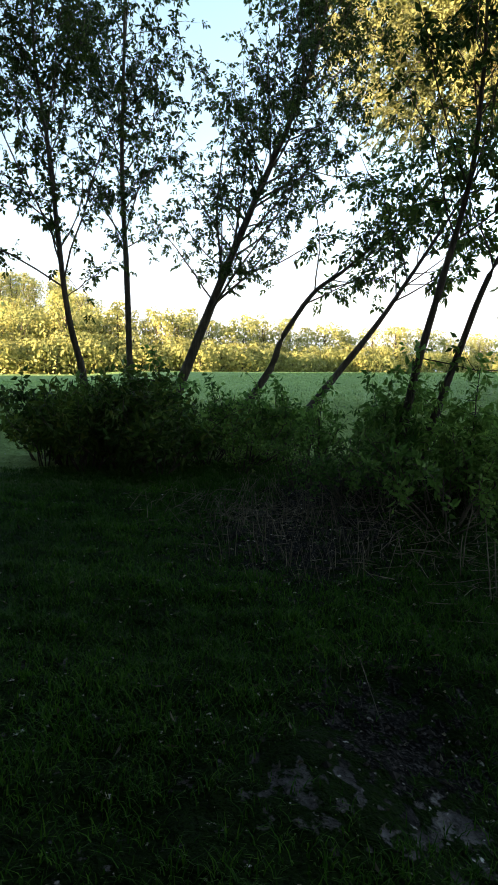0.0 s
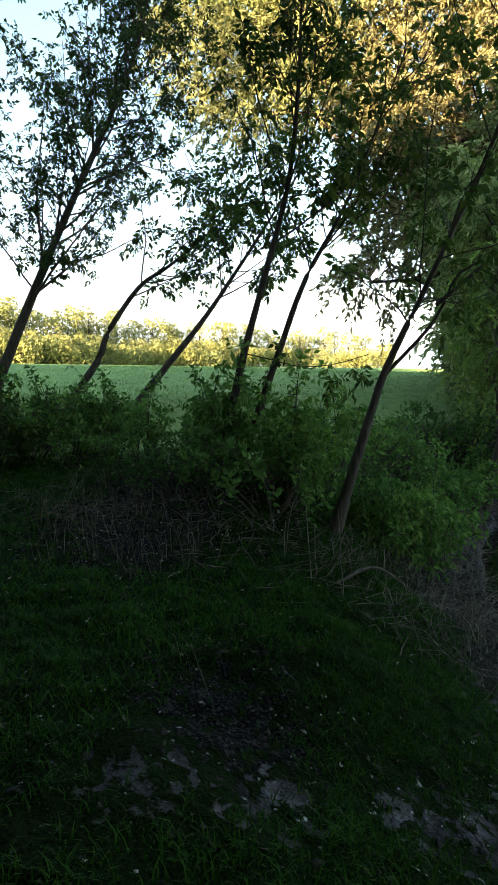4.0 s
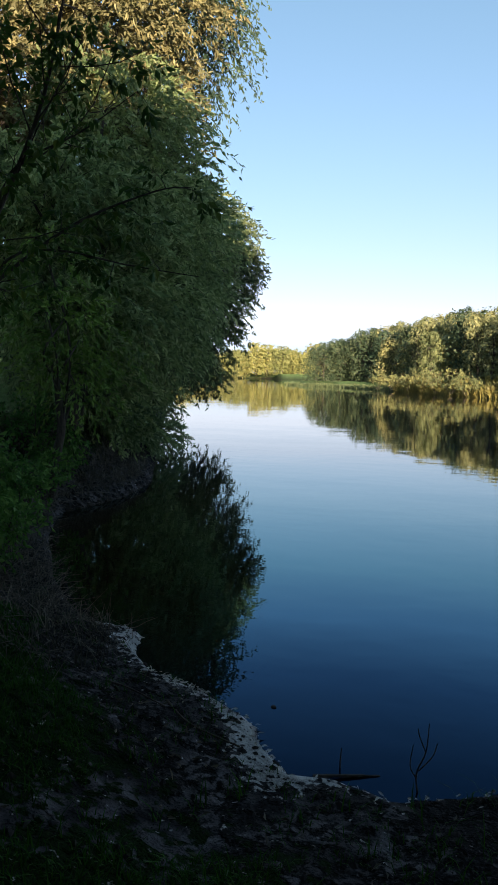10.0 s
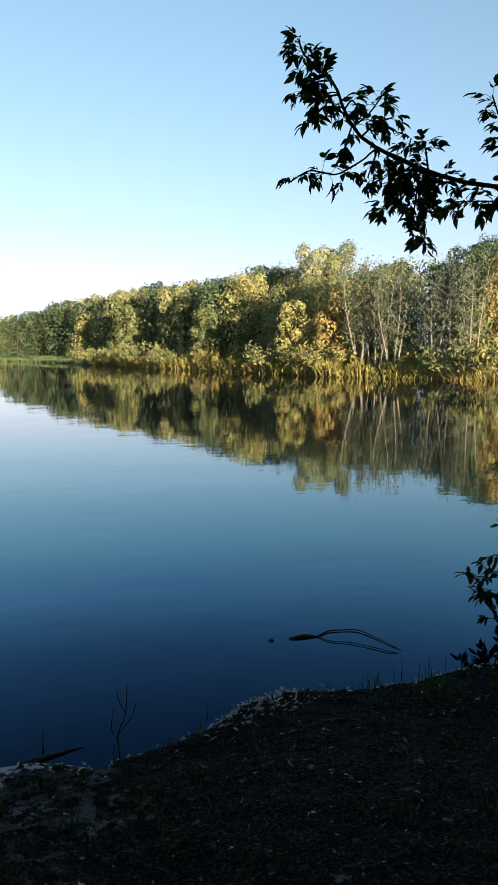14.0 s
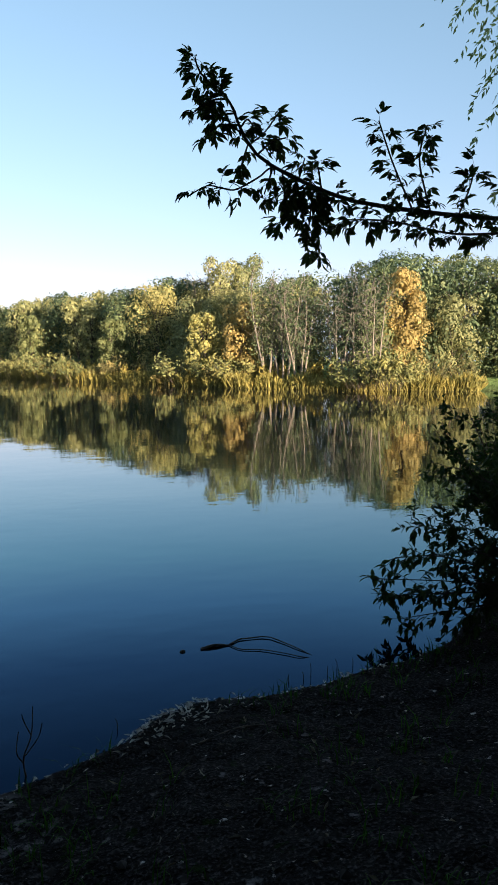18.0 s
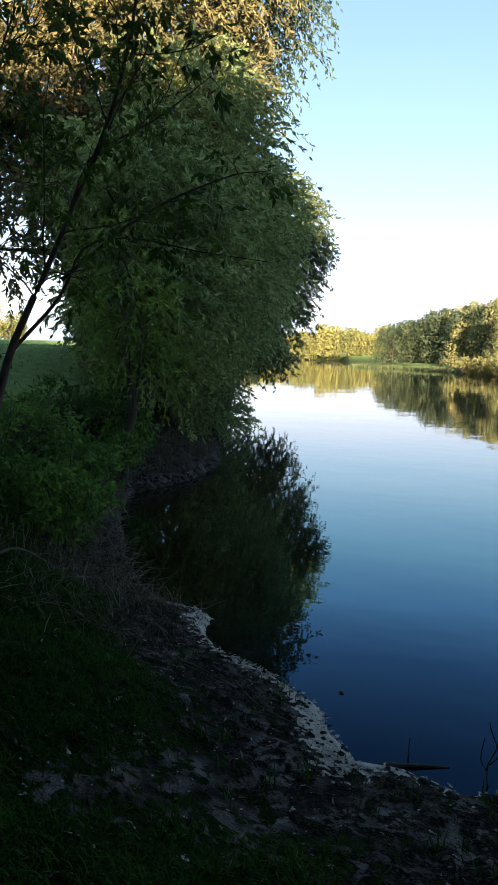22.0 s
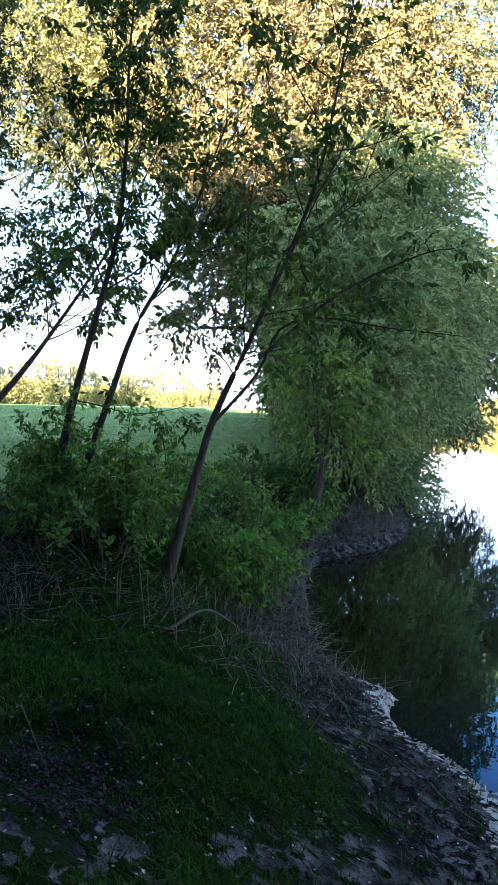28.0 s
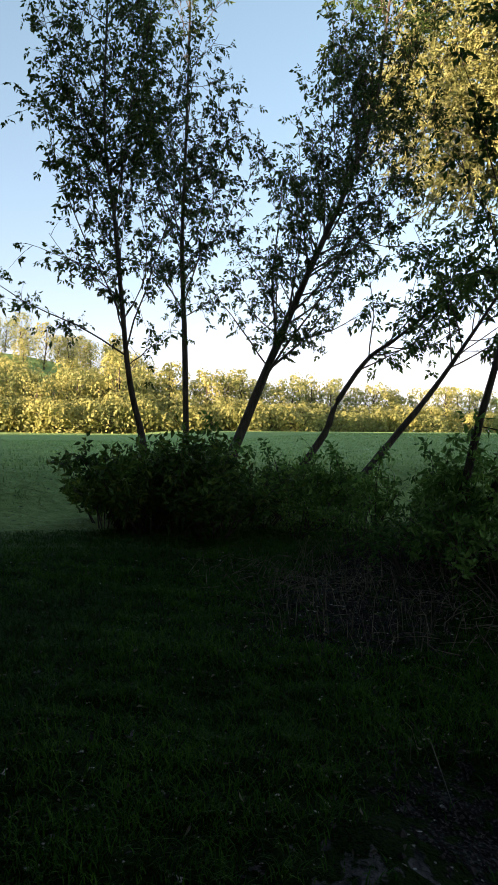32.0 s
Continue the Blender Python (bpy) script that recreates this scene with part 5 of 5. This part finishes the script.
overhanging_shrub((3.4, 4.1, on_land(3.4, 4.1)), [(2.56, 4.5, 1.22), (2.66, 4.44, 1.0), (2.68, 4.2, 0.63), (2.92, 4.4, 1.36), (3.05, 4.42, 1.6), (2.87, 4.2, 0.95), (2.7, 4.6, 0.45), (3.1, 4.3, 1.2)], 147, "tall dark shrub with arching branches beside the water")


# ---- small things at the water's edge ----
def stick(name, lines, r, label, mat=TWIG):
    g = Geo()
    base = np.array(lines[0][0], float)
    q = np.random.RandomState(len(lines))
    for k, line in enumerate(lines):
        tube(g, spline(np.array(line, float) - base, 14), r * (1 if k == 0 else 0.6), r * 0.5, 6, 0.12, q)
    ob = new(name, g.data(name, mat, True))
    ob.location = base
    return tagged(ob, label, "branch")


stick("forked_branch", [[(0.88, 4.45, 0.006), (0.96, 4.52, 0.008), (1.03, 4.53, 0.008), (1.17, 4.53, 0.01), (1.26, 4.42, 0.008), (1.35, 4.28, 0.006), (1.45, 4.12, -0.01)], [(0.88, 4.45, 0.006), (0.95, 4.36, 0.006), (1.08, 4.33, 0.008), (1.24, 4.23, 0.008), (1.32, 4.17, 0.006), (1.43, 4.16, -0.01)], [(1.08, 4.33, 0.01), (1.07, 4.32, -0.04), (1.09, 4.31, -0.06)]], 0.006, "thin dead branch forming a loop above the water")
stick("driftwood", [[(0.68, 4.42, 0.0), (0.78, 4.45, 0.012), (0.89, 4.45, 0.0)]], 0.013, "dark piece of driftwood floating on the water")
stick("driftwood", [[(-0.82, 3.07, 0.012), (-0.68, 3.14, 0.01), (-0.52, 3.22, 0.0)]], 0.01, "wet dark stick lying at the water's edge")
stick("twig", [[(-0.32, 3.15, -0.05), (-0.34, 3.17, 0.08), (-0.3, 3.17, 0.2), (-0.29, 3.18, 0.34)], [(-0.34, 3.17, 0.06), (-0.37, 3.17, 0.12), (-0.36, 3.18, 0.22)], [(-0.33, 3.17, 0.1), (-0.27, 3.18, 0.18), (-0.25, 3.18, 0.25)], [(-0.3, 3.17, 0.2), (-0.33, 3.17, 0.27), (-0.34, 3.17, 0.31)]], 0.005, "bare forked twig standing in the shallows")
stick("peg", [[(-0.72, 3.22, -0.05), (-0.72, 3.22, 0.03), (-0.715, 3.22, 0.1)]], 0.005, "short dark stem standing in the water")
for k, (x, y, h) in enumerate([(1.25, 3.86, 0.05), (1.31, 3.9, 0.08), (1.42, 3.9, 0.05), (1.5, 3.95, 0.07), (1.62, 3.98, 0.05), (1.15, 3.85, 0.04), (0.1, 3.5, 0.06)]):
    stick("stem", [[(x, y, -0.05), (x + 0.004, y, h * 0.5), (x + 0.006 * (k % 3 - 1), y + 0.005, h)]], 0.003, "short dark plant stem standing in the shallows")


def pebble(x, y, r, label):
    g = Geo()
    q = np.random.RandomState(int(x * 100) % 97)
    a = np.linspace(0, 2 * np.pi, 10, endpoint=False)
    rows = []
    for h, w in ((-0.6, 0.7), (-0.1, 1.0), (0.35, 0.85), (0.6, 0.4)):
        rows.append(np.stack([np.cos(a) * w * r * q.uniform(0.85, 1.1, 10), np.sin(a) * w * r * 0.8 * q.uniform(0.85, 1.1, 10), np.full(10, h * r)], -1))
    i, j = np.meshgrid(np.arange(3), np.arange(10), indexing="ij")
    k = (j + 1) % 10
    g.add(np.concatenate(rows), np.stack([i * 10 + j, i * 10 + k, (i + 1) * 10 + k, (i + 1) * 10 + j], -1).reshape(-1, 4))
    g.f.append(np.arange(30, 40)[None])
    g.f.append(np.arange(10)[::-1][None])
    ob = new("stone", g.data("stone", STONE, True))
    ob.location = (x, y, 0.0)
    return tagged(ob, label, "stone")


pebble(0.55, 4.41, 0.022, "small dark stone rising from the water")
pebble(-1.23, 3.67, 0.018, "small dark stone just above the water")


def litter(n, seed):
    q = np.random.RandomState(seed)
    x, y = q.uniform(-6, 1.5, n), q.uniform(-0.5, 4.5, n)
    d = shore_distance(x, y)
    keep = (d > 0.15) & (np.hypot(x, y) > 0.9) & (q.uniform(size=n) < 0.12 + 0.75 * bare_cover(x, y, d) * (x < -1.2) + 0.1 * (x > -1.2))
    x, y = x[keep], y[keep]
    p = np.stack([x, y, land(x, y) + 0.012], -1)
    w = np.stack([q.normal(size=len(x)), q.normal(size=len(x)), q.normal(size=len(x)) * 0.25], -1)
    g = Geo()
    blades(g, p, w, 0.035 * q.uniform(0.4, 1.8, len(x)), 0.014, q, 0.4)
    return tagged(part("fallen_leaves", g, DRY), "pale dry leaves and straw scattered over the bank", "leaves", kind="stuff")


litter(4000, 151)


def clods(n, seed):
    """Lumps of soil and small stones on the bare ground."""
    q = np.random.RandomState(seed)
    x, y = q.uniform(-5.5, 2.2, n), q.uniform(-0.3, 4.3, n)
    d = shore_distance(x, y)
    keep = (d > 0.02) & (np.hypot(x, y) > 0.8) & (q.uniform(size=n) < np.maximum(bare_cover(x, y, d), sand_cover(x, y, d)))
    x, y = x[keep], y[keep]
    m = len(x)
    r = 0.006 + 0.02 * q.uniform(size=m) ** 4
    p = np.stack([x, y, land(x, y)], -1)
    arms = np.array([(1, 0, 0), (0.3, 0.95, 0), (-0.9, 0.4, 0), (-0.5, -0.85, 0), (0.6, -0.8, 0), (0.1, 0, 0.7), (0, 0, -0.4)], float)
    turn = q.uniform(0, 6.28, m)
    ca, sa = np.cos(turn)[:, None], np.sin(turn)[:, None]
    size = r[:, None] * q.uniform(0.7, 1.3, (m, 7))
    ax, ay, az = arms[:, 0] * size, arms[:, 1] * size, arms[:, 2] * size
    v = p[:, None] + np.stack([ax * ca - ay * sa, ax * sa + ay * ca, az], -1)
    i = np.arange(m)[:, None] * 7
    faces = [i + [k, (k + 1) % 5, 5] for k in range(5)] + [i + [(k + 1) % 5, k, 6] for k in range(5)]
    g = Geo()
    g.add(v, np.concatenate(faces))
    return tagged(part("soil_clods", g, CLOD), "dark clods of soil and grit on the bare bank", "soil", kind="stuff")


clods(7500, 161)


def lying(name, points, r, label):
    """A dead branch that follows the ground between plan points."""
    line = [(x, y, on_land(x, y) + r * 0.6 + up) for x, y, up in points]
    return stick(name, [line], r, label)


lying("fallen_branch", [(-3.06, 2.6, 0.0), (-3.2, 3.03, 0.06), (-3.3, 3.4, 0.04), (-3.36, 3.7, 0.0)], 0.011, "grey fallen branch lying across the grassy bank")
lying("fallen_branch", [(-2.15, 3.3, 0.0), (-1.95, 3.25, 0.015), (-1.7, 3.2, 0.0)], 0.007, "thin dead branch lying near the water's edge")
lying("fallen_branch", [(-1.75, 3.3, 0.0), (-1.5, 3.1, 0.01), (-1.2, 3.05, 0.0)], 0.008, "thin dead branch lying on bare wet soil")
lying("fallen_branch", [(0.5, 3.1, 0.0), (0.75, 3.2, 0.01), (1.0, 3.15, 0.0)], 0.006, "thin dark twig lying on the bare bank")


for x, y, dx, h in [(-3.13, 2.47, -0.1, 0.44), (-3.17, 2.54, -0.06, 0.3), (-3.38, 2.45, -0.02, 0.24), (-3.5, 2.55, 0.05, 0.36), (-3.33, 2.83, 0.1, 0.26), (-3.36, 2.9, -0.07, 0.33), (-4.0, 2.32, 0.22, 0.17), (-4.5, 2.2, -0.16, 0.2)]:
    z = on_land(x, y)
    stick("dead_stalk", [[(x, y, z - 0.03), (x + dx * 0.4, y, z + h * 0.5), (x + dx, y + 0.02, z + h)]], 0.0042, "pale dead plant stalk standing under the shrubs", DEAD)


def brushwood(name, label, line, spread, count, seed, lo=0.08, hi=0.36):
    """A tangle of thin dead twigs and stalks along a line of the plan."""
    q = np.random.RandomState(seed)
    line = np.array(line, float)
    st = np.concatenate([[0], np.cumsum(np.linalg.norm(np.diff(line, axis=0), axis=1))])
    u = q.uniform(0, st[-1], count)
    x = np.interp(u, st, line[:, 0]) + q.normal(size=count) * spread
    y = np.interp(u, st, line[:, 1]) + q.normal(size=count) * spread
    keep = shore_distance(x, y) > 0.03
    x, y = x[keep], y[keep]
    z = land(x, y)
    g = Geo()
    for p in np.stack([x, y, z], -1):
        d = unit(q.normal(size=3) * (1, 1, 0.45) + np.array([0, 0, 0.35]))
        tube(g, limb(q, p, d, q.uniform(lo, hi), 4, 0.1, (0, 0, -0.05)), q.uniform(0.0015, 0.004), 0.001, 3)
    return tagged(part(name, g, DEAD), label, "twigs", kind="stuff")


brushwood("dead_twigs", "grey dead twigs and stalks on the steep bank", [(-2.5, 4.15), (-3.2, 4.1), (-3.9, 4.9), (-4.8, 6.1), (-5.7, 7.2), (-6.0, 8.6), (-6.2, 10.4)], 0.38, 3200, 201)
brushwood("dead_twigs", "brown dead twigs and stalks under the shrubs", [(-5.6, 1.2), (-5.0, 2.0), (-4.2, 2.5), (-3.4, 2.7), (-2.8, 3.0)], 0.3, 900, 202, 0.05, 0.3)


def flecks(n, seed):
    """Pale scraps of reed and dried scum along the water's edge."""
    q = np.random.RandomState(seed)
    x, y = q.uniform(-3.0, 2.2, n), q.uniform(2.8, 4.5, n)
    d = shore_distance(x, y)
    heap = np.exp(-((x - 0.6) / 0.6) ** 2) + np.exp(-((x + 0.95) / 0.3) ** 2) + 0.5 * np.exp(-((x + 1.7) / 0.4) ** 2) + 0.12
    keep = (d > 0.0) & (q.uniform(size=n) < heap * np.clip(0.35 + 1.6 * waves(x, y, 5.0, 28), 0.05, 1) * (1 - smooth(d, 0.04, 0.12 + 0.22 * np.minimum(1, heap))))
    x, y = x[keep], y[keep]
    m = len(x)
    p = np.stack([x, y, land(x, y) + q.uniform(0.004, 0.02, m)], -1)
    w = np.stack([q.normal(size=m), q.normal(size=m), q.normal(size=m) * 0.2], -1)
    g = Geo()
    blades(g, p, w, 0.03 * q.uniform(0.4, 1.9, m), 0.013 * q.uniform(0.5, 1.5, m), q, 0.3, np.tile([0.0, 0, 1.0], (m, 1)))
    return tagged(part("flotsam", g, FLECK), "pale scraps of reed washed up along the water", "flotsam", kind="stuff")


flecks(30000, 211)
grass_stuff("bank_grass", "sparse dark grass tufts on the bare bank", GRASS, 900, (-1.6, 3.2, 1.4, 4.4), 0.09, 0.003, 221, 0.8, lambda x, y, d: 0.25 + 0.75 * (1 - smooth(d, 0.1, 0.5)) * smooth(x, 0.7, 1.2), 7)
